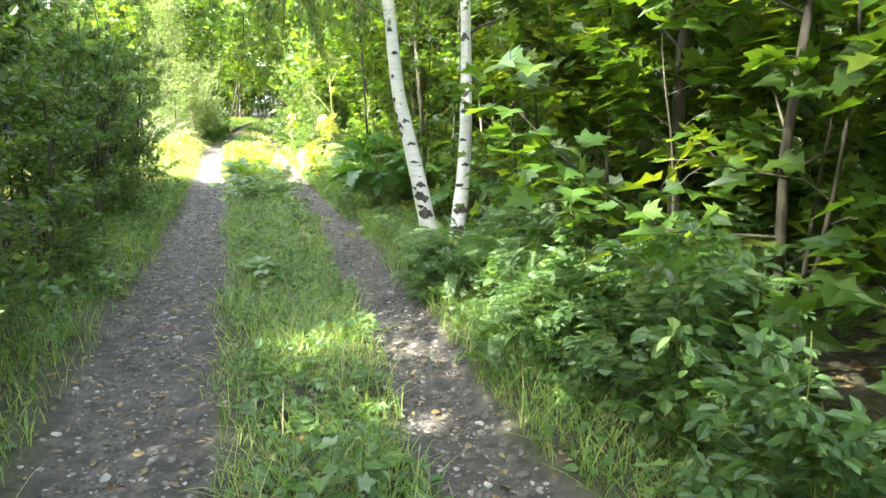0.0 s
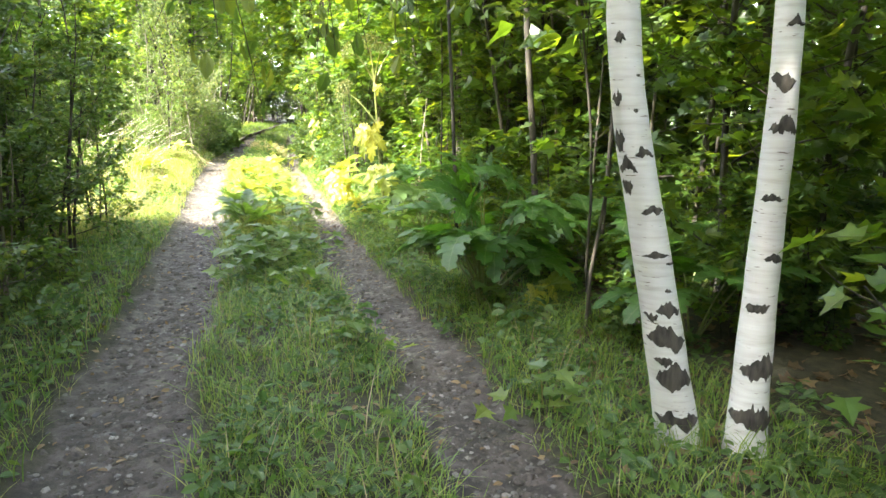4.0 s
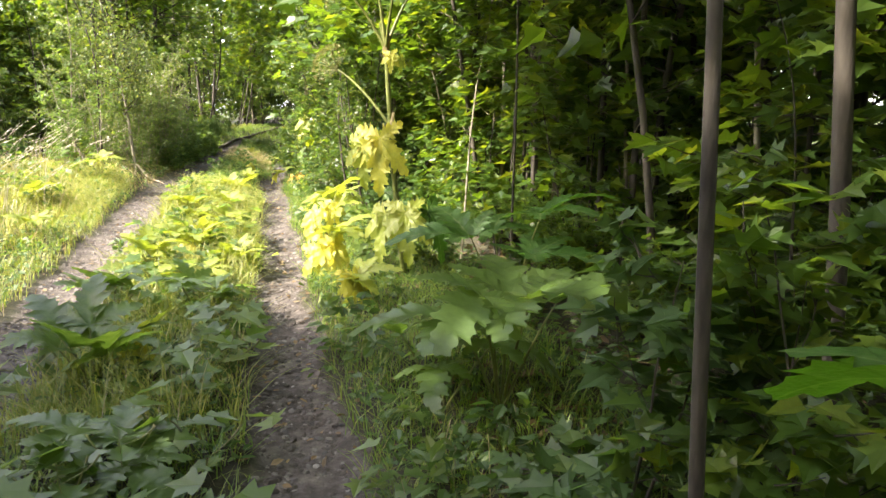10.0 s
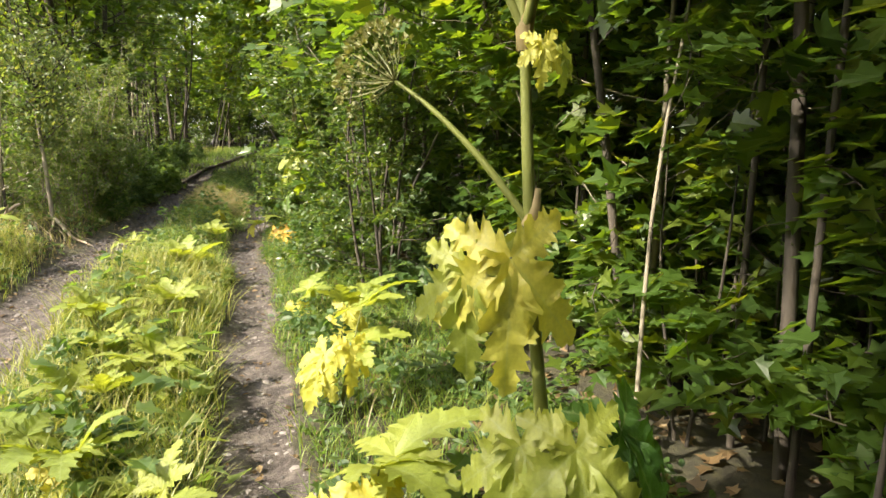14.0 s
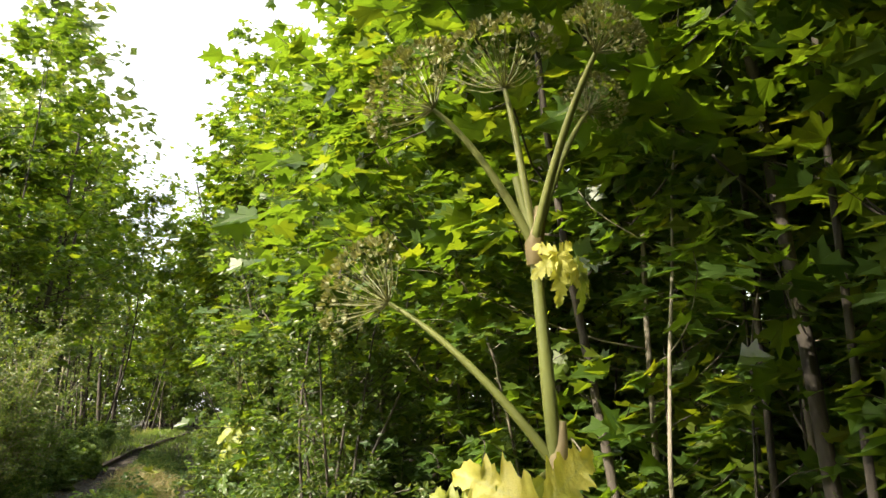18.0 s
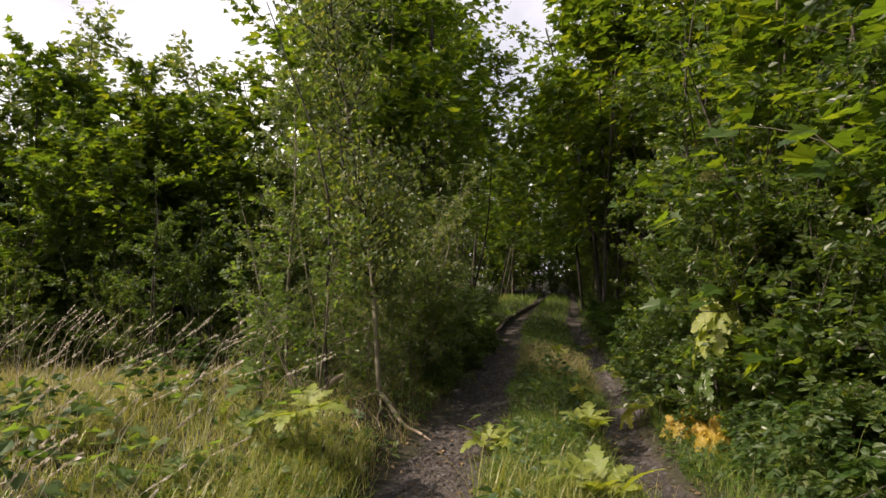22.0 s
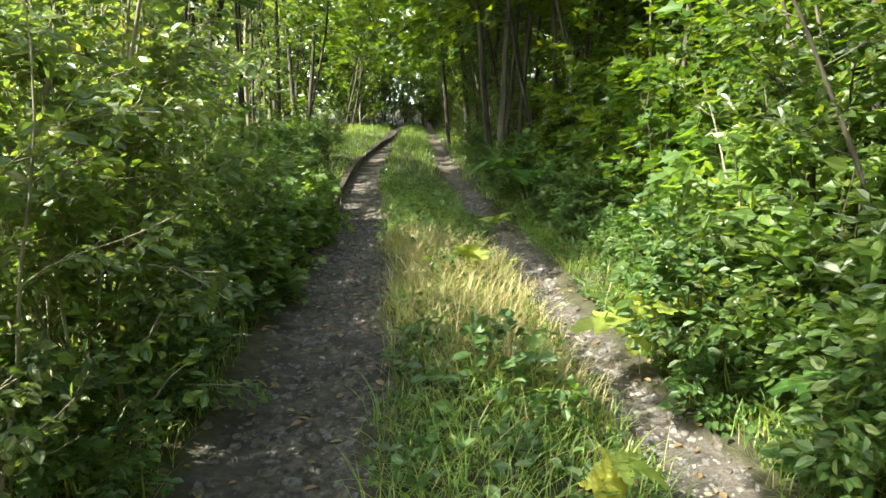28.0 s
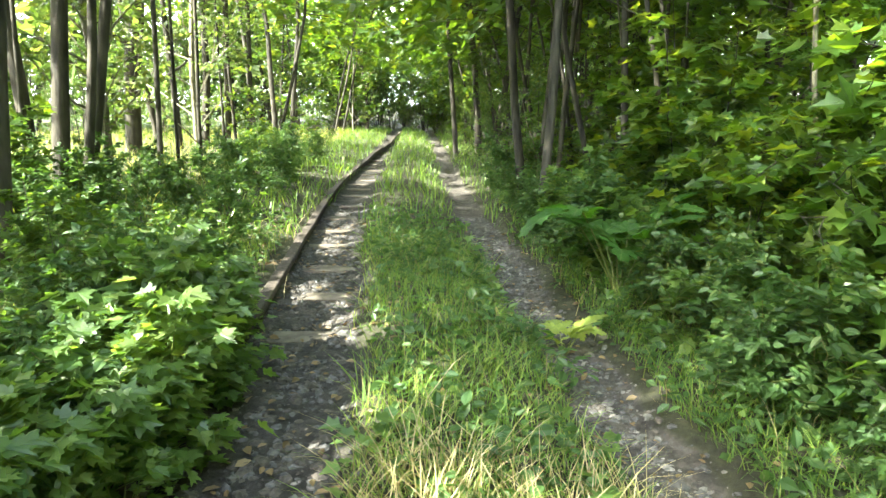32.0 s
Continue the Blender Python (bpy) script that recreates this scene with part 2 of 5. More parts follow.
def ground_mat():
    m, n, l, p, out = mat("ground")
    at = n.new("ShaderNodeAttribute")
    at.attribute_name = "bare"
    earth = ramp(n, [(0.25, (0.024, 0.02, 0.019)), (0.45, (0.066, 0.054, 0.048)), (0.6, (0.14, 0.118, 0.104)), (0.78, (0.28, 0.245, 0.21))])
    l.new(tex(n, l, 9, 8, None, 0.7), earth.inputs[0])
    litter = ramp(n, [(0.3, (0.018, 0.016, 0.009)), (0.5, (0.045, 0.042, 0.021)), (0.7, (0.085, 0.08, 0.036))])
    l.new(tex(n, l, 14, 8, None, 0.7), litter.inputs[0])
    edge = n.new("ShaderNodeMath")
    edge.operation = "MULTIPLY_ADD"
    l.new(tex(n, l, 7, 5), edge.inputs[0])
    edge.inputs[1].default_value = 0.9
    sub = n.new("ShaderNodeMath")
    sub.operation = "SUBTRACT"
    l.new(at.outputs["Fac"], sub.inputs[0])
    sub.inputs[1].default_value = 0.45
    l.new(sub.outputs[0], edge.inputs[2])
    er = ramp(n, [(0.35, (0, 0, 0)), (0.6, (1, 1, 1))])
    l.new(edge.outputs[0], er.inputs[0])
    dark_earth = n.new("ShaderNodeAttribute")
    dark_earth.attribute_name = "dark_earth"
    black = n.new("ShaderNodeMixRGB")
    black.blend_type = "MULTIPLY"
    l.new(dark_earth.outputs["Fac"], black.inputs[0])
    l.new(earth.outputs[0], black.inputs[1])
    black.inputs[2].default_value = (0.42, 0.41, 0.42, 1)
    mx = n.new("ShaderNodeMixRGB")
    l.new(er.outputs[0], mx.inputs[0])
    grassy = n.new("ShaderNodeAttribute")
    grassy.attribute_name = "turf"
    green = ramp(n, [(0.3, (0.03, 0.045, 0.012)), (0.5, (0.07, 0.095, 0.024)), (0.7, (0.14, 0.15, 0.05))])
    l.new(tex(n, l, 5, 8, None, 0.7), green.inputs[0])
    turf = n.new("ShaderNodeMixRGB")
    l.new(grassy.outputs["Fac"], turf.inputs[0])
    l.new(litter.outputs[0], turf.inputs[1])
    l.new(green.outputs[0], turf.inputs[2])
    l.new(turf.outputs[0], mx.inputs[1])
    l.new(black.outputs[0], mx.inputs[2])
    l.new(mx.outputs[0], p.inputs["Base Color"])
    p.inputs["Roughness"].default_value = 0.9
    bump(n, l, tex(n, l, 30, 8, None, 0.75), 0.9, 0.03, p)
    return m


GROUND = ground_mat()


def stone_mat():
    m, n, l, p, out = mat("gravel_stone")
    g = n.new("ShaderNodeNewGeometry")
    r = ramp(n, [(0, (0.06, 0.055, 0.055)), (0.6, (0.15, 0.135, 0.125)), (0.9, (0.2, 0.18, 0.165)), (1, (0.28, 0.26, 0.245))])
    l.new(g.outputs["Random Per Island"], r.inputs[0])
    l.new(r.outputs[0], p.inputs["Base Color"])
    p.inputs["Roughness"].default_value = 0.85
    bump(n, l, tex(n, l, 90, 4), 0.4, 0.01, p)
    return m


STONE = stone_mat()
CINDER = bark_mat("cinder_stone", (0.03, 0.028, 0.03), (0.12, 0.11, 0.108), 45)
CLOD = bark_mat("earth_clod", (0.03, 0.024, 0.021), (0.085, 0.07, 0.06), 60)
RUST = bark_mat("rusty_steel", (0.022, 0.017, 0.015), (0.075, 0.055, 0.045), 30)
TIMBER = bark_mat("weathered_timber", (0.06, 0.045, 0.035), (0.16, 0.13, 0.105), 10)


# ---- mesh helpers ----
rng = np.random.default_rng(7)


def reseed(*numbers):
    """Start the random numbers anew, so that each thing keeps its shape when others change."""
    global rng
    rng = np.random.default_rng([int(abs(a) * 100) + (7 if a < 0 else 0) for a in numbers])


def mesh_of(name, verts, faces, material, smooth=False):
    """A mesh from an (n, 3) array and an (m, k) array of corners (k alike for all)."""
    me = bpy.data.meshes.new(name)
    verts, faces = np.asarray(verts, np.float32), np.asarray(faces, np.int32)
    m, k = faces.shape
    me.vertices.add(len(verts))
    me.vertices.foreach_set("co", verts.ravel())
    me.loops.add(m * k)
    me.loops.foreach_set("vertex_index", faces.ravel())
    me.polygons.add(m)
    me.polygons.foreach_set("loop_start", np.arange(0, m * k, k, dtype=np.int32))
    me.polygons.foreach_set("use_smooth", np.full(m, smooth, bool))
    me.update(calc_edges=True)
    me.materials.append(material)
    return me


def part(name, me, parent, label=""):
    ob = new(name, me)
    ob.parent = parent
    return tagged(ob, label)


def bm_mesh(name, bm, material, smooth=True):
    me = bpy.data.meshes.new(name)
    for f in bm.faces:
        f.smooth = smooth
    bm.to_mesh(me)
    bm.free()
    me.materials.append(material)
    return me


def unit(v):
    return v / np.maximum(np.linalg.norm(v, axis=-1, keepdims=True), 1e-9)


def frames(along, normal):
    """Rotation matrices whose y runs along and whose z is near the normal."""
    y = unit(along)
    x = unit(np.cross(y, normal))
    z = np.cross(x, y)
    return np.stack([x, y, z], axis=-1)


def scatter(tv, tf, places, along, normal, size):
    """One big mesh of a small template (triangles) laid at many places."""
    r = frames(along, normal)
    v = np.einsum("nij,kj->nki", r, tv) * np.asarray(size)[:, None, None] + places[:, None, :]
    f = tf[None] + (np.arange(len(places)) * len(tv))[:, None, None]
    return v.reshape(-1, 3), f.reshape(-1, tf.shape[1])


def tube(pts, radii, sides=6):
    """Verts and triangles of a tapered tube along a line of points."""
    pts, radii = np.asarray(pts, float), np.asarray(radii, float)
    d = unit(np.gradient(pts, axis=0))
    ref = np.where(np.abs(d[:, 2:3]) > 0.95, np.array([[1.0, 0, 0]]), np.array([[0, 0, 1.0]]))
    u = unit(np.cross(d, ref))
    for i in range(1, len(u)):
        u[i] = unit(u[i - 1] - d[i] * np.dot(u[i - 1], d[i]))
    w = np.cross(d, u)
    a = np.linspace(0, 2 * np.pi, sides, endpoint=False)
    v = pts[:, None] + radii[:, None, None] * (np.cos(a)[None, :, None] * u[:, None] + np.sin(a)[None, :, None] * w[:, None])
    n = len(pts)
    i, j = np.meshgrid(np.arange(n - 1), np.arange(sides), indexing="ij")
    a0, a1 = i * sides + j, i * sides + (j + 1) % sides
    f = np.concatenate([np.stack([a0, a1, a1 + sides], -1).reshape(-1, 3), np.stack([a0, a1 + sides, a0 + sides], -1).reshape(-1, 3)])
    return v.reshape(-1, 3), f


def merge(pieces):
    vs, fs, k = [], [], 0
    for v, f in pieces:
        vs.append(v)
        fs.append(f + k)
        k += len(v)
    return np.concatenate(vs), np.concatenate(fs)


def outline_leaf(pts, lift=0.0):
    """A flat leaf fanned from its base, folded a little along the middle."""
    p = np.array([(0, 0)] + pts + [(-x, y) for x, y in reversed(pts[:-1])], float)
    z = lift * np.abs(p[:, 0]) - 0.12 * p[:, 1] ** 2
    v = np.column_stack([p, z])
    n = len(p)
    return v, np.array([(0, i, i + 1) for i in range(1, n - 1)])


MAPLE = outline_leaf([(0.2, -0.06), (0.44, 0.02), (0.3, 0.17), (0.46, 0.24), (0.6, 0.46), (0.4, 0.44), (0.22, 0.52), (0.3, 0.72), (0.12, 0.7), (0.0, 1.0)], 0.22)
MAPLE_FAR = outline_leaf([(0.4, 0.02), (0.22, 0.25), (0.52, 0.45), (0.2, 0.55), (0.0, 1.0)], 0.2)
MAPLE_MIN = outline_leaf([(0.5, 0.3), (0.2, 0.5), (0.0, 1.0)], 0.2)
OVAL = (np.array([(0, 0, 0), (0.28, 0.32, 0.06), (0.22, 0.7, 0.05), (0, 1, -0.08), (-0.22, 0.7, 0.05), (-0.28, 0.32, 0.06)], float),
        np.array([(0, 1, 2), (0, 2, 3), (0, 3, 4), (0, 4, 5)]))
DIAMOND = (np.array([(0, 0, 0), (0.3, 0.45, 0.06), (0, 1, -0.06), (-0.3, 0.45, 0.06)], float), np.array([(0, 1, 2), (0, 2, 3)]))


# a feather leaf: pairs of toothed leaflets along a rib
leaflet_v, leaflet_f = [], []
for k in range(7):
    for sd in (-1, 1):
        w, b = 0.36 - 0.035 * abs(k - 2.5), 0.1 + 0.12 * k
        q = len(leaflet_v)
        leaflet_v += [(0, b, 0), (sd * w * 0.5, b - 0.02, 0.02), (sd * w, b + 0.1, -0.03), (sd * w * 0.5, b + 0.11, 0.02)]
        leaflet_f += [(q, q + 1, q + 2), (q, q + 2, q + 3)]
q = len(leaflet_v)
leaflet_v += [(0, 0.9, 0), (0.06, 1.0, 0), (0, 1.2, -0.05), (-0.06, 1.0, 0)]
leaflet_f += [(q, q + 1, q + 2), (q, q + 2, q + 3)]
PINNATE = (np.array(leaflet_v, float) * (1, 1, 1) - np.array([[0, 0, 0.15]]) * np.array(leaflet_v)[:, 1:2] ** 2, np.array(leaflet_f))


# ---- plan ----
def rut_left(y):
    """The middle of the rut on the side of the clearing."""
    return np.interp(y, [-3, 5, 9, 11.5, 14, 16, 18.5, 19.5, 21.5, 23.5, 25.5, 28, 30, 36, 80],
                     [-0.45, -0.43, -0.44, -0.48, -0.6, -0.65, -0.53, -0.45, -0.36, -0.25, -0.22, -0.14, 0.02, 0.47, 4.2])


def rut_right(y):
    """The middle of the rut on the side of the wood."""
    return np.interp(y, [-3, 3, 5, 6.3, 8.3, 10.5, 15, 17.5, 18.8, 19.7, 21, 23, 26, 27.7, 30.7, 36, 80],
                     [0.84, 0.92, 0.98, 1.02, 0.96, 0.87, 0.86, 0.85, 0.76, 0.78, 0.93, 1.0, 1.09, 1.14, 1.33, 1.8, 5.5])


def centre(y):
    """The middle of the track."""
    return (rut_left(y) + rut_right(y)) / 2


def smooth(a, b, x):
    t = np.clip((x - a) / (b - a), 0, 1)
    return t * t * (3 - 2 * t)


def wave(x, y):
    return (np.sin(x * 1.7 + y * 0.9) + np.sin(x * 3.1 - y * 2.3 + 1) * 0.6 + np.sin(y * 4.7 + x * 2.2 + 2) * 0.4
            + np.sin(x * 9.1 + y * 6.3) * 0.2 + np.sin(x * 7.7 - y * 12.1 + 0.5) * 0.2)


def rut_depth(x, y):
    wob = 0.04 * np.sin(y * 1.9) + 0.035 * np.sin(y * 4.3 + 1) + 0.02 * np.sin(y * 9.7 + 2)
    left = np.exp(-((x - rut_left(y) + wob * 0.8) / np.interp(y, [5, 8, 24, 30], [0.36, 0.29, 0.28, 0.21])) ** 4)
    right = np.exp(-((x - rut_right(y) - wob * 0.8) / np.interp(y, [8, 12, 19, 22, 25], [0.23, 0.2, 0.18, 0.15, 0.18])) ** 4)
    return np.maximum(left, right)


def height(x, y):
    x, y = np.asarray(x, float), np.asarray(y, float)
    d = x - centre(y)
    z = 0.012 * wave(x, y) - 0.055 * rut_depth(x, y) + 0.03 * np.exp(-(d / 0.4) ** 2)
    # past the clearing the track leans: higher on the side of the bank
    high = np.interp(y, [14, 17, 19, 22, 25, 30], [0.0, 0.16, 0.2, 0.25, 0.3, 0.32])
    low = np.interp(y, [19, 22, 24, 26, 30], [0.0, 0.05, 0.11, 0.13, 0.17])
    z = z + low + (high - low) * smooth(0.55, -0.15, d)
    bank = smooth(-1.0, -1.4, d) * (0.06 + 0.14 * np.exp(-((y - 18.6) / 1.6) ** 2))
    z = z + bank * smooth(15.5, 17.5, y)
    z = z - 0.25 * smooth(2.4, 5, d) * smooth(40, 20, y)
    far = smooth(60, 300, np.hypot(x, y))
    return z * (1 - far)


# ---- the ground ----
def ground():
    def axis(lo, hi, fine, reach):
        a = list(np.arange(lo, hi + 1e-6, fine))
        s, v = fine, hi
        up = []
        while v < reach:
            s *= 1.3
            v += s
            up.append(v)
        s, v, dn = fine, lo, []
        while v > -reach:
            s *= 1.3
            v -= s
            dn.append(v)
        return np.array(dn[::-1] + a + up)
    xs, ys = axis(-2.2, 2.8, 0.055, 900), axis(-1.0, 31.0, 0.075, 900)
    gx, gy = np.meshgrid(xs, ys, indexing="ij")
    z = height(gx, gy) + 0.012 * rut_depth(gx, gy) * (rng.random(gx.shape) - 0.5)
    v = np.stack([gx, gy, z], -1).reshape(-1, 3)
    i, j = np.meshgrid(np.arange(len(xs) - 1), np.arange(len(ys) - 1), indexing="ij")
    a = i * len(ys) + j
    f = np.stack([a, a + len(ys), a + len(ys) + 1, a + 1], -1).reshape(-1, 4)
    me = mesh_of("ground", v, f, GROUND, True)
    at = me.attributes.new("bare", "FLOAT", "POINT")
    at.data.foreach_set("value", rut_depth(v[:, 0], v[:, 1]).astype(np.float32))
    # earth darker before y 8 and past y 16, past y 20 with cinders of the old railway bed
    dark_earth = smooth(16.0, 18.5, v[:, 1]) * (0.75 + 0.25 * smooth(20.0, 22.5, v[:, 1])) * (1 - 0.65 * smooth(0.2, 0.5, v[:, 0] - centre(v[:, 1])) * smooth(19.8, 21.0, v[:, 1])) + 0.75 * smooth(8.0, 5.0, v[:, 1])
    me.attributes.new("dark_earth", "FLOAT", "POINT").data.foreach_set("value", dark_earth.astype(np.float32))
    # open grassland beyond the bushes, leaf litter in the wood
    turf = np.maximum(smooth(-3.0, -5.0, v[:, 0]), smooth(9.0, 12.0, v[:, 0]))
    me.attributes.new("turf", "FLOAT", "POINT").data.foreach_set("value", turf.astype(np.float32))
    return tagged(new("ground", me), "brown earth track with two worn ruts between weedy verges", "ground", kind="structure")


ground()


# ---- growing things ----
def limb(start, direction, length, r0, r1, bend, n=6):
    """A bent tapered limb: its points, radii."""
    d = np.array(direction, float)
    p = [np.array(start, float)]
    for k in range(n):
        d = unit(d + rng.normal(0, bend, 3) + np.array([0, 0, bend * 0.35]))
        p.append(p[-1] + d * length / n)
    return np.array(p), np.linspace(r0, r1, n + 1)


def along_limb(pts, f):
    i = min(int(f * (len(pts) - 1)), len(pts) - 2)
    k = f * (len(pts) - 1) - i
    return pts[i] * (1 - k) + pts[i + 1] * k, unit(pts[i + 1] - pts[i])


def plant(kind, tall, spread, first, branches, twigs, leaves, leaf, leaf_size, leaf_mat_, bark, r0, flat=0.6, droop=0.3,
          lean=(0, 0), stems=1, rise=0.5, wander=0.06):
    """Meshes (wood, crown) of a young tree or a bush, standing at the origin.
    first: the height at which branches begin, as a share; flat: how level its leaves lie."""
    trunks, wood, pos, dirs, nrm = [], [], [], [], []
    for s in range(stems):
        a = rng.random() * 6.28
        off = np.array([math.cos(a), math.sin(a), 0]) * (0.06 * tall * (stems > 1)) * rng.random()
        d0 = np.array([lean[0], lean[1], 1.0]) + (np.array([math.cos(a), math.sin(a), 0]) * 0.28 * rng.random() if stems > 1 else 0)
        t = tall * (1 if s == 0 else rng.uniform(0.65, 1))
        pts, rad = limb(off + (0, 0, -0.08), d0, t, r0, r0 * 0.22, wander, 9)
        trunks.append(tube(pts, rad, 7))
        for b in range(max(1, branches // stems)):
            f = first + (1 - first) * ((b + rng.random()) / max(1, branches // stems)) ** 0.9
            p0, dd = along_limb(pts, min(f, 0.985))
            az = b * 2.4 + rng.normal(0, 0.4)
            up = rise * rng.uniform(0.4, 1.3)
            out = unit(np.array([math.cos(az), math.sin(az), up]))
            ln = spread * (1.05 - 0.62 * max(0, (f - first) / (1 - first + 1e-6))) * rng.uniform(0.65, 1.15)
            bp, br = limb(p0, out, ln, r0 * 0.3 * (1.15 - f), 0.003, 0.16, 5)
            wood.append(tube(bp, br, 4))
            for w in range(twigs):
                g = 0.22 + 0.78 * (w + rng.random()) / twigs
                q0, qd = along_limb(bp, min(g, 0.98))
                side = unit(np.cross(qd, (0, 0, 1))) * (1 if w % 2 else -1)
                td = unit(qd * 0.7 + side * rng.uniform(0.3, 1) + rng.normal(0, 0.25, 3) - np.array([0, 0, droop * 0.5]))
                tp, tr = limb(q0, td, ln * rng.uniform(0.22, 0.42), 0.004, 0.0015, 0.2, 3)
                if leaf_size < 0.16 and tall > 0.5 and w % 2 == 0:
                    wood.append(tube(tp, tr, 3))
                k = leaves
                ff = rng.random(k) * 0.95 + 0.05
                base = tp[0] + (tp[-1] - tp[0]) * ff[:, None] + rng.normal(0, leaf_size * 0.35, (k, 3))
                d = unit(td + rng.normal(0, 0.65, (k, 3)))
                d[:, 2] = d[:, 2] * (1 - flat) - droop * rng.random(k)
                nn = np.array([0, 0, 1.0]) + rng.normal(0, 1 - flat * 0.75, (k, 3))
                pos.append(base)
                dirs.append(d)
                nrm.append(nn)
    pos, dirs, nrm = np.concatenate(pos), np.concatenate(dirs), np.concatenate(nrm)
    size = leaf_size * rng.uniform(0.55, 1.2, len(pos))
    v, f = scatter(leaf[0], leaf[1], pos, dirs, nrm, size)
    crown = mesh_of(kind + "_crown", v, f, leaf_mat_)
    tv, tf = merge(trunks)
    wv, wf = merge(wood)
    return mesh_of(kind + "_trunk", tv, tf, bark, True), crown, mesh_of(kind + "_branches", wv, wf, bark, True)


def stand(name, meshes, label, category, group):
    e = new(name)
    e.empty_display_size = 0.1
    part("trunk", meshes[0], e)
    part("crown", meshes[1], e)
    tagged(part("branchwork", meshes[2], e), kind="stuff")
    return tagged(e, label, category, group)


def at_ground(x, y, turn=0.0, scale=1.0, sink=0.02, tilt=(0, 0)):
    return pose(x, y, float(height(x, y)) - sink, tilt[0], tilt[1], turn) @ Matrix.Diagonal((scale, scale, scale, 1))


def put(ob, x, y, turn=0.0, scale=1.0, tilt=(0, 0)):
    ob.matrix_basis = at_ground(x, y, turn, scale, 0.02, tilt)
    return ob


class Kind:
    """Some variants of one kind, built once each; more are copies."""

    def __init__(self, name, label, category, group, makers):
        self.a = (name, label, category, group)
        self.makers, self.first, self.n = makers, {}, 0

    def place(self, x, y, turn=None, scale=1.0, variant=None, tilt=(0, 0)):
        global rng
        k = self.n % len(self.makers) if variant is None else variant
        self.n += 1
        turn = rng.uniform(0, 360) if turn is None else turn
        if k not in self.first:
            kept = rng
            reseed(k, *(ord(c) for c in self.a[0]))
            self.first[k] = stand(self.a[0], self.makers[k](), *self.a[1:])
            rng = kept
            return put(self.first[k], x, y, turn, scale, tilt)
        src = self.first[k]
        keep = src.matrix_basis.copy()
        src.scale = (1, 1, 1)
        ob = copy_thing(src, at_ground(x, y, turn, scale, 0.02, tilt))
        src.matrix_basis = keep
        return ob


maple = Kind("young_maple", "young maple with a thin dark trunk and broad lobed green leaves", "tree", "maples beside the track", [
    lambda: plant("maple", 5.5, 1.5, 0.08, 26, 7, 8, MAPLE, 0.15, LEAF_MAPLE, BARK_DARK, 0.03, 0.75, 0.25),
    lambda: plant("maple", 6.5, 1.7, 0.16, 26, 7, 8, MAPLE, 0.15, LEAF_MAPLE, BARK_DARK, 0.036, 0.75, 0.25, (0.05, 0.03)),
    lambda: plant("maple", 4.2, 1.2, 0.05, 22, 7, 8, MAPLE, 0.14, LEAF_MAPLE, BARK_GREY, 0.022, 0.75, 0.25)])
low_maple = Kind("maple_sapling", "knee-high to head-high maple sapling with lobed leaves", "sapling", "saplings under the trees", [
    lambda: plant("low_maple", 1.5, 0.6, 0.05, 16, 5, 6, MAPLE_FAR, 0.13, LEAF_MAPLE, BARK_DARK, 0.009, 0.75, 0.25, stems=2),
    lambda: plant("low_maple", 1.1, 0.55, 0.05, 14, 5, 6, MAPLE_FAR, 0.12, LEAF_WEED, BARK_DARK, 0.008, 0.75, 0.25, stems=2),
    lambda: plant("low_maple", 2.1, 0.75, 0.04, 18, 5, 6, MAPLE_FAR, 0.14, LEAF_MAPLE, BARK_DARK, 0.012, 0.75, 0.25, stems=2)])
bright_maple = Kind("maple_shoot", "bright green maple shoot with broad lobed leaves", "sapling", "saplings on the verges", [
    lambda: plant("maple_shoot", 1.2, 0.5, 0.04, 16, 5, 6, MAPLE, 0.14, LEAF_BUSH, STEM, 0.008, 0.7, 0.25, stems=3),
    lambda: plant("maple_shoot", 0.9, 0.5, 0.04, 14, 5, 6, MAPLE, 0.11, LEAF_BUSH, STEM, 0.007, 0.7, 0.25, stems=3)])
pole = Kind("slim_tree", "slim bare-stemmed tree with a leafy top", "tree", "slim trees of the wood", [
    lambda: plant("slim_tree", 7.5, 1.7, 0.42, 18, 6, 8, MAPLE_FAR, 0.17, LEAF_MAPLE, BARK_DARK, 0.027, 0.75, 0.25, wander=0.035),
    lambda: plant("slim_tree", 6.5, 1.5, 0.36, 16, 6, 8, MAPLE_FAR, 0.17, LEAF_MAPLE, BARK_GREY, 0.022, 0.75, 0.25, (0.06, 0.02), wander=0.1),
    lambda: plant("slim_tree", 5.5, 1.3, 0.4, 12, 5, 8, MAPLE_FAR, 0.16, LEAF_MAPLE, BARK_GREY, 0.018, 0.75, 0.25, (-0.06, 0.05), wander=0.08),
    lambda: plant("slim_tree", 7.0, 1.5, 0.42, 16, 6, 8, MAPLE_FAR, 0.17, LEAF_MAPLE, BARK_DARK, 0.019, 0.75, 0.25, wander=0.03),
    lambda: plant("slim_tree", 6.0, 1.5, 0.24, 20, 6, 6, MAPLE, 0.11, LEAF_MAPLE, BARK_DARK, 0.016, 0.75, 0.25, (0.1, -0.02), wander=0.09)])
canopy = Kind("edge_maple", "maple with bare lower trunk and wide leafy canopy", "tree", "maples beside the track", [
    lambda: plant("edge_maple", 6.2, 2.0, 0.27, 26, 8, 8, MAPLE, 0.16, LEAF_MAPLE, BARK_DARK, 0.028, 0.75, 0.25, wander=0.05),
    lambda: plant("edge_maple", 5.6, 1.9, 0.3, 24, 8, 8, MAPLE, 0.16, LEAF_MAPLE, BARK_DARK, 0.024, 0.75, 0.25, wander=0.07)])
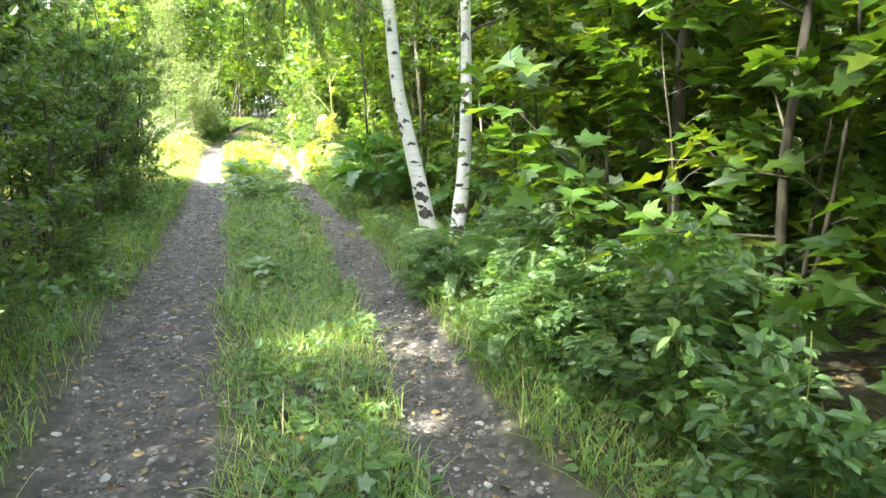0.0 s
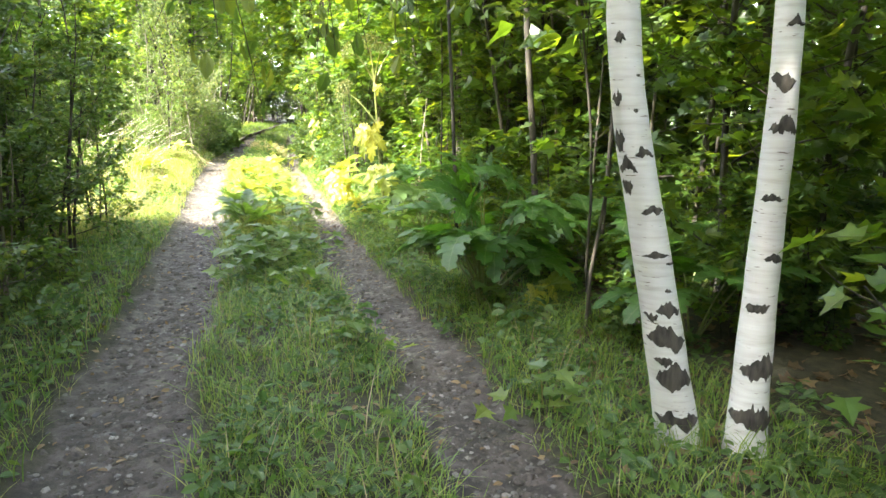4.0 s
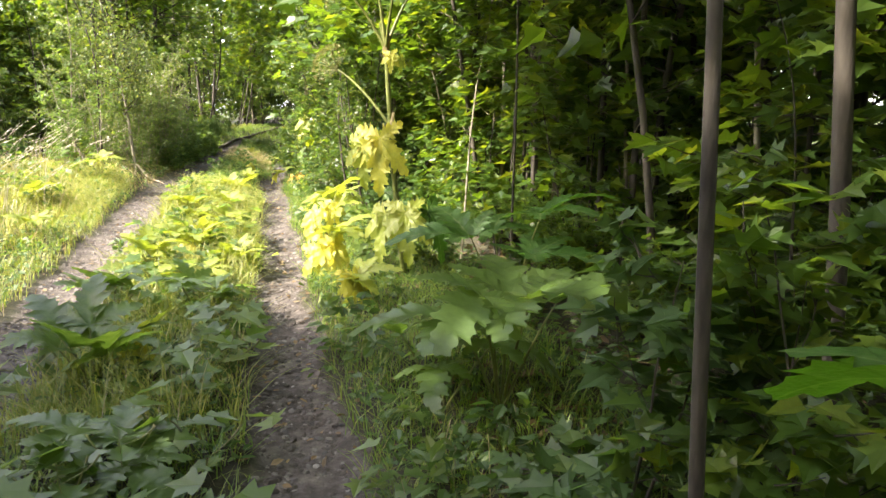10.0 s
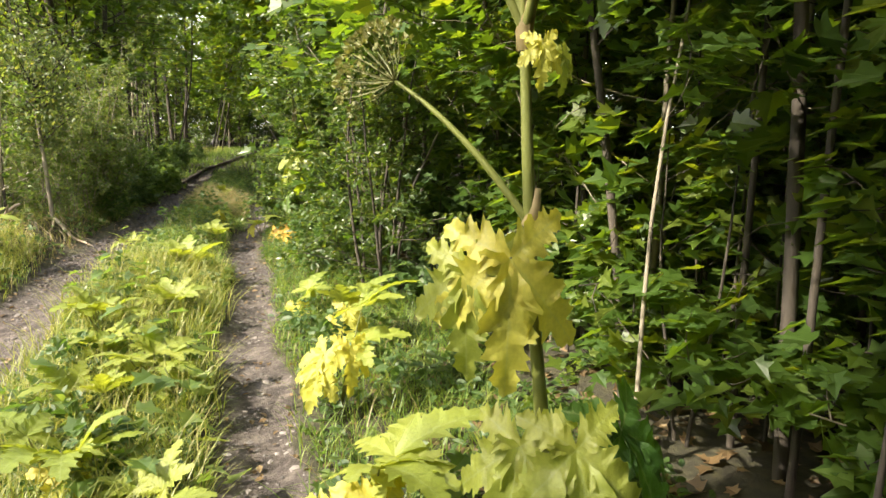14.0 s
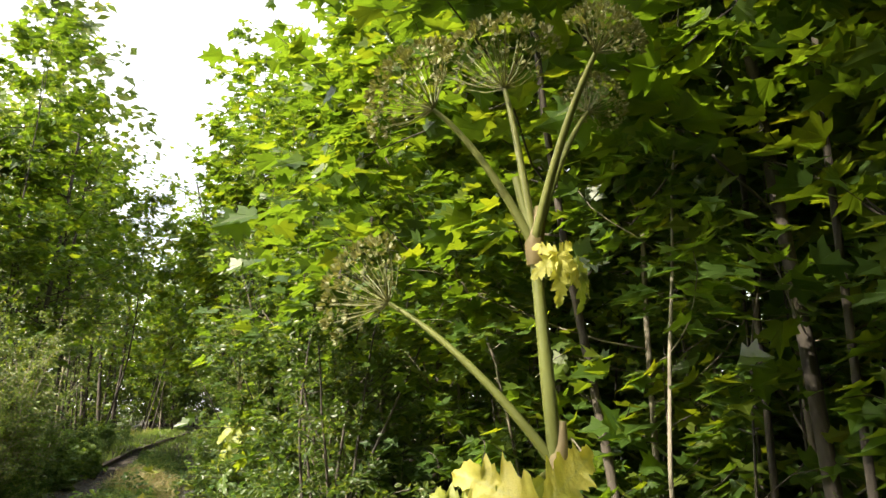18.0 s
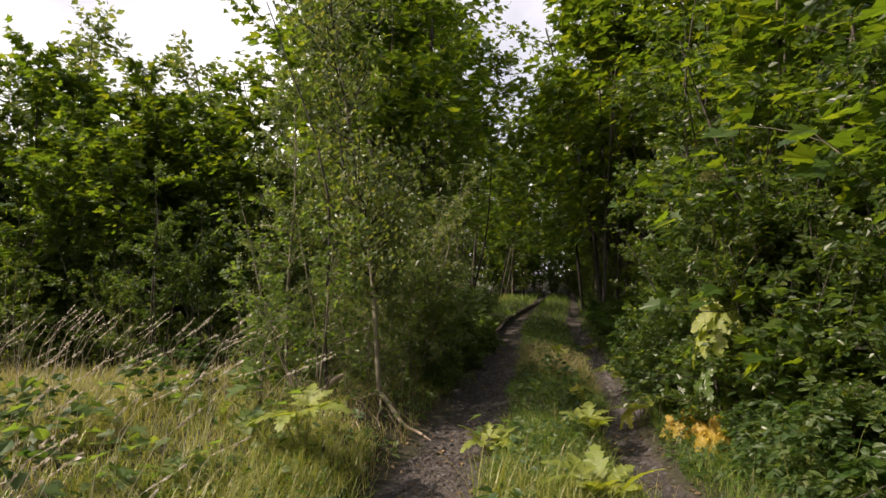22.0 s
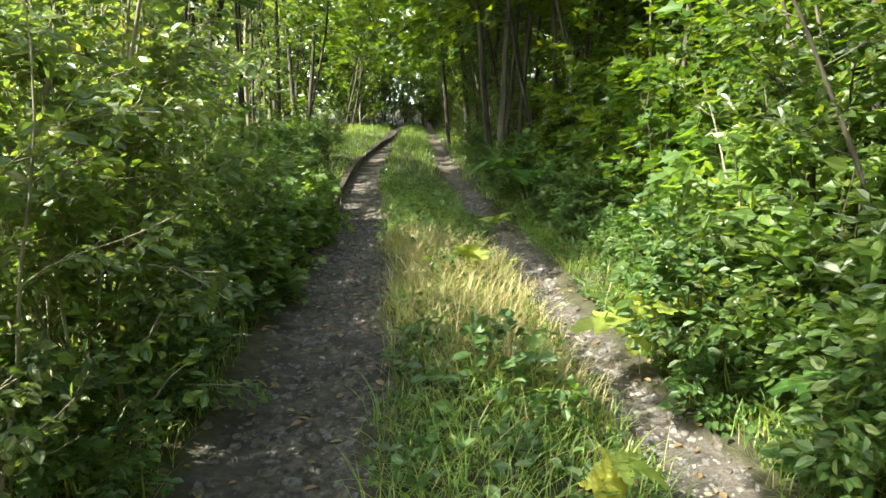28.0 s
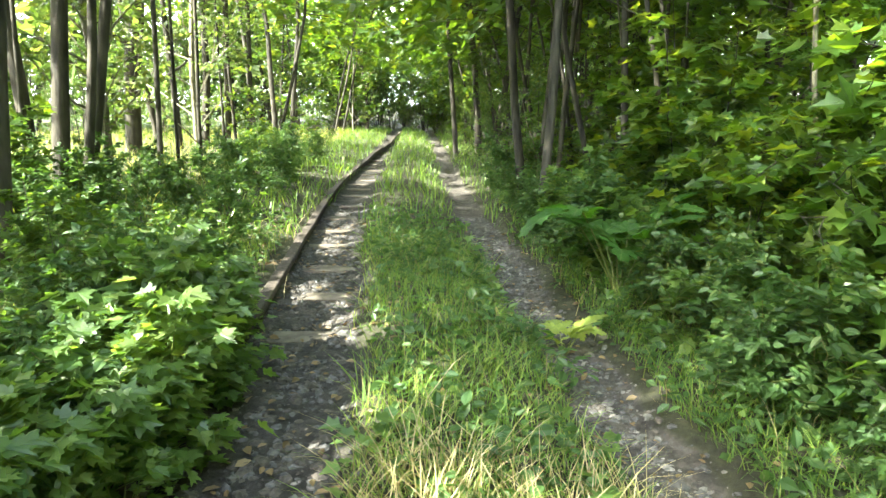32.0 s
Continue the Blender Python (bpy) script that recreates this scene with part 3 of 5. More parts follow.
hedge_maple = Kind("bushy_maple", "bushy young maple leafy to the ground beside the clearing", "tree", "maples at the clearing", [
    lambda: plant("bushy_maple", 4.3, 1.15, 0.05, 40, 7, 9, MAPLE_FAR, 0.125, LEAF_MAPLE, BARK_DARK, 0.028, 0.7, 0.25, wander=0.05),
    lambda: plant("bushy_maple", 3.8, 1.05, 0.05, 36, 7, 9, MAPLE_FAR, 0.12, LEAF_MAPLE, BARK_DARK, 0.024, 0.7, 0.25, wander=0.07)])
back_maple = Kind("forest_maple", "slender maple in the dark wood behind the verge", "tree", "trees of the wood", [
    lambda: plant("far_maple", 9.0, 2.2, 0.05, 34, 5, 6, MAPLE_MIN, 0.25, LEAF_MAPLE, BARK_DARK, 0.06, 0.7, 0.25),
    lambda: plant("far_maple", 7.6, 2.1, 0.04, 32, 5, 6, MAPLE_MIN, 0.24, LEAF_MAPLE, BARK_DARK, 0.05, 0.7, 0.25)])
shrub = Kind("small_leaved_bush", "dense bush with many small green leaves and thin stems", "bush", "bushes along the track", [
    lambda: plant("shrub", 3.0, 0.85, 0.04, 40, 6, 20, OVAL, 0.06, LEAF_SMALL, BARK_DARK, 0.018, 0.3, 0.3, stems=5),
    lambda: plant("shrub", 3.8, 0.95, 0.04, 42, 6, 20, OVAL, 0.065, LEAF_SMALL, BARK_DARK, 0.02, 0.3, 0.3, stems=4),
    lambda: plant("shrub", 2.2, 0.7, 0.02, 34, 6, 20, OVAL, 0.055, LEAF_SMALL, BARK_GREY, 0.013, 0.3, 0.3, stems=5)])
broad_bush = Kind("broad_leaved_bush", "dense bush with glossy broad green leaves down to the ground", "bush", "bushes along the track", [
    lambda: plant("broad_bush", 1.9, 0.62, 0.02, 40, 6, 13, OVAL, 0.095, LEAF_BUSH, BARK_DARK, 0.011, 0.45, 0.3, stems=6),
    lambda: plant("broad_bush", 2.3, 0.7, 0.02, 44, 6, 13, OVAL, 0.1, LEAF_SMALL, BARK_DARK, 0.012, 0.45, 0.3, stems=6)])
birch_bush = Kind("birch_bush", "bushy young birch with small grey-green leaves over thin stems", "bush", "bushes along the track", [
    lambda: plant("birch_bush", 2.6, 0.75, 0.03, 40, 6, 12, OVAL, 0.06, LEAF_GREY, BARK_GREY, 0.012, 0.3, 0.4, stems=5, rise=0.8),
    lambda: plant("birch_bush", 3.2, 0.8, 0.03, 44, 6, 12, OVAL, 0.06, LEAF_GREY, BARK_GREY, 0.014, 0.3, 0.4, stems=4, rise=0.8),
    lambda: plant("birch_bush", 2.4, 0.8, 0.03, 34, 5, 7, OVAL, 0.08, LEAF_BUSH, BARK_GREY, 0.012, 0.5, 0.4, stems=5, rise=0.8),
    lambda: plant("birch_bush", 2.2, 0.8, 0.03, 32, 5, 7, OVAL, 0.075, LEAF_BUSH, BARK_GREY, 0.012, 0.5, 0.4, stems=5, rise=0.8)])
rowan = Kind("rowan_sapling", "low rowan sapling with bright feather-shaped leaves", "sapling", "saplings on the verges", [
    lambda: plant("rowan", 0.75, 0.4, 0.1, 14, 3, 3, PINNATE, 0.24, LEAF_WEED, STEM, 0.007, 0.65, 0.3, stems=3),
    lambda: plant("rowan", 0.95, 0.45, 0.1, 16, 3, 3, PINNATE, 0.26, LEAF_WEED, STEM, 0.008, 0.65, 0.3, stems=3)])
verge_bush = Kind("verge_bush", "low bright green bush with rounded leaves on the verge", "bush", "low bushes on the verges", [
    lambda: plant("verge_bush", 0.9, 0.5, 0.03, 22, 5, 9, OVAL, 0.085, LEAF_WEED, STEM, 0.007, 0.6, 0.3, stems=5),
    lambda: plant("verge_bush", 1.3, 0.6, 0.03, 24, 5, 9, OVAL, 0.09, LEAF_WEED, STEM, 0.008, 0.6, 0.3, stems=4)])
young_birch = Kind("young_birch", "young birch with a slim pale trunk and small grey-green leaves", "tree", "birches along the track", [
    lambda: plant("young_birch", 7.2, 1.4, 0.05, 56, 8, 17, DIAMOND, 0.075, LEAF_GREY, BARK_GREY, 0.045, 0.25, 0.5, rise=0.9),
    lambda: plant("young_birch", 5.6, 1.3, 0.05, 50, 8, 17, DIAMOND, 0.07, LEAF_GREY, BARK_GREY, 0.036, 0.25, 0.5, rise=0.9)])
far_tree = Kind("far_tree", "tall leafy tree closing the view", "tree", "trees in the distance", [
    lambda: plant("far_tree", 11, 3.2, 0.04, 44, 6, 9, DIAMOND, 0.34, LEAF_GREY, BARK_DARK, 0.12, 0.3, 0.3, rise=0.8),
    lambda: plant("far_tree", 9, 3.0, 0.03, 44, 6, 9, DIAMOND, 0.32, LEAF_SMALL, BARK_DARK, 0.1, 0.3, 0.3, rise=0.8)])
tall_birch = Kind("tall_birch", "tall bare-stemmed birch with a high crown", "tree", "birches along the track", [
    lambda: plant("tall_birch", 14.0, 2.3, 0.74, 40, 7, 14, DIAMOND, 0.13, LEAF_GREY, BARK_GREY, 0.09, 0.3, 0.4, rise=0.5, wander=0.02)])
weed = Kind("weed_plant", "leafy green weed growing in the grass", "weed", "weeds on the verges", [
    lambda: plant("weed", 0.34, 0.16, 0.1, 8, 2, 4, OVAL, 0.07, LEAF_WEED, STEM, 0.003, 0.6, 0.2),
    lambda: plant("weed", 0.22, 0.16, 0.05, 7, 2, 4, OVAL, 0.06, LEAF_WEED, STEM, 0.003, 0.7, 0.2),
    lambda: plant("weed", 0.28, 0.2, 0.1, 5, 1, 3, MAPLE_FAR, 0.09, LEAF_BUSH, STEM, 0.003, 0.8, 0.1)])


def row(kind, spots, scales=(0.85, 1.15), variant=None):
    for x, y in spots:
        kind.place(x, y, scale=rng.uniform(*scales), variant=variant)


def belt(y0, y1, step, x0, x1, jitter=0.35):
    """Spots along the track, x0..x1 from its middle."""
    reseed(y0, y1, step, x0, x1)
    out = []
    y = y0
    while y < y1:
        out.append((rng.uniform(x0, x1) + float(centre(min(y, 45))), y + rng.normal(0, jitter)))
        y += step
    return out


# the wood on the right: saplings, maples, slim stems, then the dark back rows
row(rowan, belt(2.2, 5.0, 0.3, 1.55, 2.1, 0.15), (0.6, 0.8))
row(low_maple, belt(-2, 7.4, 0.5, 2.2, 3.4), (0.8, 1.2))
row(low_maple, belt(7.4, 11.6, 0.8, 2.9, 3.7), (0.5, 0.9))
row(low_maple, belt(16.8, 23.4, 0.65, 1.9, 3.2), (0.8, 1.2))
row(low_maple, belt(24, 34, 0.8, 2.2, 3.4), (0.45, 0.7))
row(low_maple, belt(12, 17, 0.5, 1.5, 2.3), (0.22, 0.4))
row(low_maple, belt(11.5, 17, 0.8, 3.4, 4.6), (1.0, 1.4))
row(low_maple, belt(-2, 8, 0.8, 3.4, 5.0), (1.0, 1.4))
row(low_maple, belt(8, 20, 1.2, 3.8, 5.2), (0.7, 1.1))
row(maple, belt(-2.5, 5.4, 0.9, 2.3, 3.0))
row(maple, belt(7.2, 8.9, 0.95, 2.7, 3.3), (0.75, 0.95))
row(pole, belt(8.6, 12.0, 0.4, 2.6, 4.4), (0.7, 0.95), 3)
row(canopy, belt(13.3, 17, 0.8, 2.4, 2.9))
for px, py in ((3.0, 11.5), (3.2, 12.6), (3.6, 13.5), (4.1, 12.2), (3.9, 14.6)):
    canopy.place(px, py, scale=rng.uniform(0.95, 1.15))
for px, py in ((4.8, 11.4), (5.2, 12.7), (4.9, 13.9), (5.6, 15.0)):
    back_maple.place(px, py, scale=0.95)
row(low_maple, belt(11.4, 17, 0.28, 1.8, 3.4), (0.2, 0.38))
for k in range(14):
    pole.place(rng.uniform(2.3, 4.6), rng.uniform(11.8, 16.5), scale=rng.uniform(0.4, 0.6), variant=3 if k % 3 else 1)
row(maple, belt(12.6, 17, 0.8, 2.75, 3.6, 0.2), (0.75, 1.0), 2)
row(low_maple, belt(12.4, 16.8, 0.5, 2.4, 3.2, 0.15), (0.7, 1.1), 2)
row(shrub, [(7.5 + rng.normal(0, 0.5), 5 + 0.8 * k) for k in range(24)], (1.0, 1.4))
row(low_maple, belt(14.0, 16.8, 0.6, 2.3, 3.0, 0.15), (0.6, 1.0))
row(maple, belt(17.2, 23.5, 1.15, 2.1, 2.9))
row(pole, belt(24.2, 40, 0.55, 2.3, 4.6), (0.85, 1.15), 0)
row(pole, belt(24.2, 34, 0.6, 2.6, 6.0), (0.8, 1.0), 3)
row(maple, belt(-2, 34, 1.8, 3.3, 4.4))
for px, py, sc, va in ((1.72, 9.15, 0.95, 3), (2.69, 9.8, 1.25, 0), (1.99, 7.4, 0.72, 4), (2.12, 7.55, 0.66, 4), (2.7, 8.6, 0.9, 3), (2.3, 13.25, 0.6, 2), (2.75, 12.9, 0.9, 3), (2.9, 13.4, 0.9, 3),
                       (3.2, 12.2, 1.0, 0), (3.6, 11.3, 1.0, 1), (3.3, 14.3, 1.0, 2), (3.5, 8.6, 1.0, 0), (3.7, 10.0, 1.0, 2), (4.1, 12.8, 1.0, 0), (2.3, 30.3, 1.4, 0), (2.8, 31.6, 1.4, 0),
                       (3.4, 29.6, 1.3, 0), (3.9, 31.2, 1.2, 2), (2.9, 34.0, 1.4, 0), (2.6, 28.2, 1.4, 0), (3.6, 27.0, 1.3, 0), (3.1, 26.0, 1.2, 2)):
    pole.place(px, py, scale=sc, variant=va)
row(back_maple, belt(-5, 40, 1.45, 4.6, 6.0))
row(back_maple, belt(-5, 40, 1.6, 6.4, 9.5))
# bright bushes on the right verge
row(shrub, belt(16.4, 19.0, 0.6, 1.75, 2.05), (0.7, 0.9))
row(shrub, belt(19.0, 20.1, 0.42, 1.5, 1.8, 0.1), (0.72, 0.95))
row(shrub, belt(20.2, 21.6, 0.42, 1.25, 1.6, 0.12), (0.72, 0.95))
for px, py, sc in ((1.8, 22.5, 0.55), (1.95, 23.3, 0.65), (2.2, 24.1, 0.9), (2.4, 22.2, 1.1)):
    low_maple.place(px, py, scale=sc, variant=2)
row(shrub, belt(18.6, 22.6, 0.6, 1.9, 2.4, 0.15), (1.0, 1.25))
row(verge_bush, belt(0.6, 3.2, 0.45, 1.15, 1.6, 0.1), (0.55, 0.8))
row(rowan, belt(2.6, 4.7, 0.16, 1.05, 1.6, 0.08), (0.45, 0.65))
row(rowan, belt(2.6, 4.4, 0.4, 1.6, 2.0, 0.08), (0.5, 0.7))
row(verge_bush, belt(17.5, 20, 0.45, 1.3, 1.6, 0.1), (0.5, 0.8))
row(verge_bush, belt(20.2, 22, 0.4, 1.0, 1.35, 0.1), (0.5, 0.8))
row(verge_bush, belt(22, 31, 0.4, 1.1, 1.4), (0.45, 0.7))
row(bright_maple, belt(19.6, 22.6, 0.55, 1.3, 1.8), (0.8, 1.1))
row(bright_maple, belt(22.6, 28, 0.28, 1.2, 2.4), (0.45, 0.75))
row(verge_bush, belt(23, 30, 0.4, 1.5, 2.6), (0.5, 0.8))
row(verge_bush, belt(25.4, 34, 0.25, -2.9, -1.25), (0.35, 0.6))
row(low_maple, belt(24.6, 27.4, 0.32, 1.6, 2.4, 0.1), (0.6, 0.9), 0)
row(low_maple, belt(25.0, 30, 0.7, 2.2, 3.2, 0.2), (0.8, 1.1), 2)
row(bright_maple, belt(22.8, 26.5, 0.4, -2.2, -1.5), (0.28, 0.42))
row(bright_maple, belt(22.9, 25.2, 0.16, -1.25, -0.95, 0.06), (0.3, 0.45))
for px, py, sc in ((2.6, 3.4, 1.1), (2.5, 2.4, 1.2), (2.5, 5.0, 1.2)):
    low_maple.place(px, py, scale=sc, variant=2)
maple.place(2.45, 4.95, 200, 0.62, 2)
maple.place(2.6, 4.3, 80, 0.7, 0)
row(broad_bush, belt(17.6, 22.6, 0.9, 1.8, 2.15), (0.7, 0.95))
for px, py, sc in ((1.42, 20.25, 0.6), (1.5, 20.75, 0.72), (1.62, 21.2, 0.75)):
    broad_bush.place(px, py, scale=sc, variant=0)
row(low_maple, belt(6.9, 11.4, 0.16, 1.9, 3.2), (0.25, 0.45))
row(low_maple, belt(7.2, 10.6, 0.3, 2.6, 3.8), (0.35, 0.55))
row(low_maple, belt(6.5, 17, 0.3, 3.0, 4.6), (0.3, 0.6))
row(back_maple, belt(4, 22, 1.1, 9.5, 12.5), (0.9, 1.1))
for px, py, sc in ((-2.4, 19.9, 0.4), (-2.9, 19.4, 0.45), (-2.0, 20.2, 0.35)):
    low_maple.place(px, py, scale=sc)
# left: bushes at first, an open grassy gap, then birches and bushes
row(shrub, belt(-2.5, 11.5, 0.7, -2.0, -1.65), (0.65, 0.9))
row(young_birch, belt(-6, 1.0, 1.0, -3.4, -2.5, 0.2), (1.05, 1.25))
row(young_birch, belt(1.2, 3.2, 0.9, -3.4, -2.5, 0.1), (0.55, 0.65))
row(young_birch, belt(3.4, 4.2, 0.5, -3.4, -2.5, 0.1), (1.0, 1.15))
row(young_birch, belt(4.6, 6.6, 1.0, -3.4, -2.5, 0.2), (0.72, 0.88))
row(young_birch, belt(7.0, 9.6, 0.8, -3.4, -2.5, 0.2), (0.84, 0.95))
for px, py, sc in ((-2.9, 10.2, 0.75), (-3.3, 9.7, 0.75), (-3.0, 5.0, 1.0), (-3.2, 4.6, 0.95)):
    young_birch.place(px, py, scale=sc)
for px, py, sc in ((-1.9, 9.8, 0.9), (-2.1, 10.4, 0.85), (-2.4, 10.0, 0.95), (-1.95, 11.35, 0.95), (-2.4, 11.2, 0.95)):
    shrub.place(px, py, scale=sc, variant=0)
# unseen maples added behind, heights and gap set for the shade they cast
row(maple, belt(-7, 0.6, 1.15, -5.2, -4.0, 0.2), (1.05, 1.25))
row(maple, belt(0.9, 2.6, 0.9, -5.2, -4.0, 0.1), (0.7, 0.8))
row(maple, belt(3.0, 4.0, 0.8, -5.2, -4.0, 0.1), (1.0, 1.15))
row(maple, belt(4.5, 6.6, 1.1, -5.2, -4.0, 0.2), (0.9, 1.05))
row(maple, belt(7.0, 10.2, 0.7, -5.2, -4.0, 0.15), (0.95, 1.1))
row(back_maple, belt(-8, -0.2, 1.4, -8.5, -6.5, 0.2), (1.25, 1.45))
row(back_maple, belt(0.4, 2.4, 1.2, -8.5, -6.5, 0.1), (0.75, 0.85))
row(back_maple, belt(2.8, 3.8, 0.9, -8.5, -6.5, 0.1), (1.15, 1.3))
row(back_maple, belt(4.2, 8.0, 1.1, -8.5, -6.5, 0.2), (1.15, 1.3))
row(birch_bush, belt(20.1, 21.3, 0.26, -1.65, -1.3, 0.12), (0.5, 0.68), 0)
row(birch_bush, belt(20.6, 22.9, 0.3, -1.45, -1.15, 0.1), (0.5, 0.72), 3)
row(birch_bush, belt(20.9, 22.9, 0.5, -1.6, -1.3, 0.1), (0.6, 0.75), 1)
row(birch_bush, belt(20.2, 21.4, 0.5, -2.3, -1.9, 0.1), (0.4, 0.5), 0)
for k in range(17):
    wx = -2.3 - 0.36 * k
    if k < 3:
        young_birch.place(wx, 22.6 + rng.normal(0, 0.2), scale=rng.uniform(0.3, 0.36), variant=1)
    else:
        hedge_maple.place(wx, 22.6 + rng.normal(0, 0.25), scale=rng.uniform(0.72, 0.86) if k < 8 else rng.uniform(0.85, 1.05))
    if k > 3:
        shrub.place(wx, 21.3 + rng.normal(0, 0.3), scale=rng.uniform(0.5, 0.7))
    if k % 2 and k > 5:
        hedge_maple.place(wx, 21.9 + rng.normal(0, 0.2), scale=rng.uniform(0.65, 0.8))
for px, py, sc in ((-2.35, 23.0, 0.95), (-2.5, 23.9, 1.0), (-1.95, 24.7, 0.95)):
    canopy.place(px, py, scale=sc)
young_birch.place(-2.1, 19.6, scale=0.5)
# slim trees of the open wood behind the rail, bare below
for k in range(8):
    ty = 24.4 + 1.35 * k
    pole.place(float(centre(ty)) - 2.7 + rng.normal(0, 0.3), ty, scale=rng.uniform(1.0, 1.15), variant=0 if k % 2 else 3)
row(verge_bush, belt(20.4, 23.4, 0.45, -1.3, -1.15, 0.1), (0.4, 0.55))
row(low_maple, belt(20.2, 22.4, 0.55, -3.2, -2.1), (0.35, 0.5))
for px, py, sc in ((-2.7, 29.8, 1.2), (-2.2, 31.8, 1.25), (-3.6, 28.6, 1.0)):
    young_birch.place(px, py, scale=sc)
far_tree.place(-3.9, 34.5, scale=1.2)
young_birch.place(-3.9, 24.1, scale=0.5)
shrub.place(-3.0, 24.4, scale=0.75, variant=0)
for k in range(26):
    lx = -4.6 - 0.5 * k
    ly = 29.4 + 0.227 * (lx + 4.6) + rng.normal(0, 0.35)
    (maple if k % 3 == 0 else young_birch if k % 3 == 1 else shrub).place(lx, ly, scale=(rng.uniform(0.8, 0.95), rng.uniform(0.72, 0.85), rng.uniform(1.1, 1.3))[k % 3])
    shrub.place(lx + 0.2, ly - 0.6, scale=rng.uniform(0.7, 1.0))
    maple.place(lx - 0.1, ly - 1.3, scale=rng.uniform(0.7, 0.9), variant=2)
for k in range(22):
    lx = -3.9 - 0.42 * k
    shrub.place(lx, 24.6 + 0.227 * (lx + 3.4) + rng.normal(0, 0.25), scale=rng.uniform(0.42, 0.6))
# more unseen maples, added to shade the track and the verge opposite
for px, py, sc in ((-4.4, 7.8, 0.9), (-5.8, 8.4, 1.0), (-4.2, 6.4, 0.8), (-4.4, 5.2, 0.78), (-4.3, 3.7, 0.85), (-4.6, 9.2, 0.8), (-4.6, 2.0, 0.6), (-4.5, 0.4, 0.9)):
    back_maple.place(px, py, scale=sc)
# unseen tall birches, added for the shade of their high crowns
for px, py in ((-7.4, 8.7), (-8.8, 9.0), (-6.9, 8.9), (-7.5, -0.3), (-7.8, 1.0), (-7.4, 2.1)):
    tall_birch.place(px, py, scale=0.97)
# far end: trees meet over the track
row(maple, belt(46, 60, 1.4, -2.9, -1.9), (1.0, 1.3))
row(maple, belt(40, 60, 1.4, 1.7, 2.5), (1.0, 1.3))
for k in range(12):
    ty = 27.5 + 1.5 * k
    canopy.place(float(centre(ty)) + 2.25 + rng.normal(0, 0.15), ty, 0.0 if k % 2 else 180.0, rng.uniform(1.15, 1.35), tilt=(0, -13 if k % 2 else 13))
    if k in (4, 9, 10, 11):
        canopy.place(float(centre(ty)) - 2.3 + rng.normal(0, 0.15), ty + 0.7, 0.0 if k % 2 else 180.0, rng.uniform(1.15, 1.35), tilt=(0, 13 if k % 2 else -13))
row(shrub, [(-5.5 - 0.9 * k, 43 + 0.3 * k + rng.normal(0, 0.6)) for k in range(22)], (1.0, 1.4))
row(back_maple, belt(29, 56, 1.8, 2.6, 5.0), (0.9, 1.1))
row(back_maple, belt(47, 60, 2.0, -7, -4))
row(shrub, belt(30, 58, 2.2, 1.5, 2.0), (0.6, 0.8))
row(shrub, [(float(centre(56)) - 5 + 0.9 * k, 56 + rng.normal(0, 0.7)) for k in range(13)], (0.9, 1.3))
row(shrub, [(float(centre(50)) - 2.6 + 0.6 * k, 50 + rng.normal(0, 0.5)) for k in range(10)], (0.9, 1.3))
row(shrub, [(-16 + 0.95 * k, 53 + rng.normal(0, 0.8)) for k in range(32)], (0.9, 1.2))
row(shrub, [(-3.6 - 0.8 * k, 38.5 + rng.normal(0, 0.4)) for k in range(12)], (0.55, 0.8))
for k in range(14):
    back_maple.place(float(centre(60)) - 9 + 1.4 * k + rng.normal(0, 0.3), 63 + rng.normal(0, 1), scale=0.9)
for k in range(15):
    far_tree.place(-17 + 1.25 * k + rng.normal(0, 0.3), 47 + rng.normal(0, 1.5), scale=rng.uniform(0.6, 0.85))
for k in range(5):
    far_tree.place(6.2 + 1.6 * k + rng.normal(0, 0.3), 47 + rng.normal(0, 1.5), scale=rng.uniform(0.6, 0.85))
for k in range(90):
    a = 2 * math.pi * k / 90 + rng.normal(0, 0.03)
    r = rng.uniform(22, 30)
    fx, fy = r * math.sin(a), 16 + r * 1.75 * math.cos(a)
    if abs(fx - float(centre(min(fy, 60)))) > 3 or fy < 0 or fy > 62:
        far_tree.place(fx, fy, scale=rng.uniform(0.8, 1.2))
row(low_maple, belt(26, 40, 1.2, -3.5, -1.9), (0.35, 0.55))
row(low_maple, belt(23.2, 25.6, 0.4, -1.75, -1.45, 0.1), (0.28, 0.38))
row(verge_bush, belt(23, 34, 0.6, -2.9, -1.8), (0.35, 0.55))
for k in range(100):
    wy = rng.uniform(0.2, 27)
    if k % 3 and wy < 9:
        continue
    weed.place(rng.uniform(-0.42, 0.48) + float(centre(wy)), wy, scale=rng.uniform(0.6, 1.1))
for k in range(45):
    wy = rng.uniform(8.5, 16.5)
    weed.place(rng.uniform(-0.42, 0.48) + float(centre(wy)), wy, scale=rng.uniform(1.0, 1.5), variant=2)
for k in range(60):
    weed.place(rng.uniform(-4.8, -1.5), rng.uniform(12.5, 18.8), scale=rng.uniform(0.9, 1.7), variant=(0, 2)[k % 2])
for wy0, wy1, wd0, wd1, wn_ in ((0, 30, 0.95, 1.6, 70), (0, 10, -1.7, -1.05, 20), (20, 30, -1.9, -1.15, 20)):
    for k in range(wn_):
        wy = rng.uniform(wy0, wy1)
        weed.place(rng.uniform(wd0, wd1) + float(centre(wy)), wy, scale=rng.uniform(0.7, 1.3))


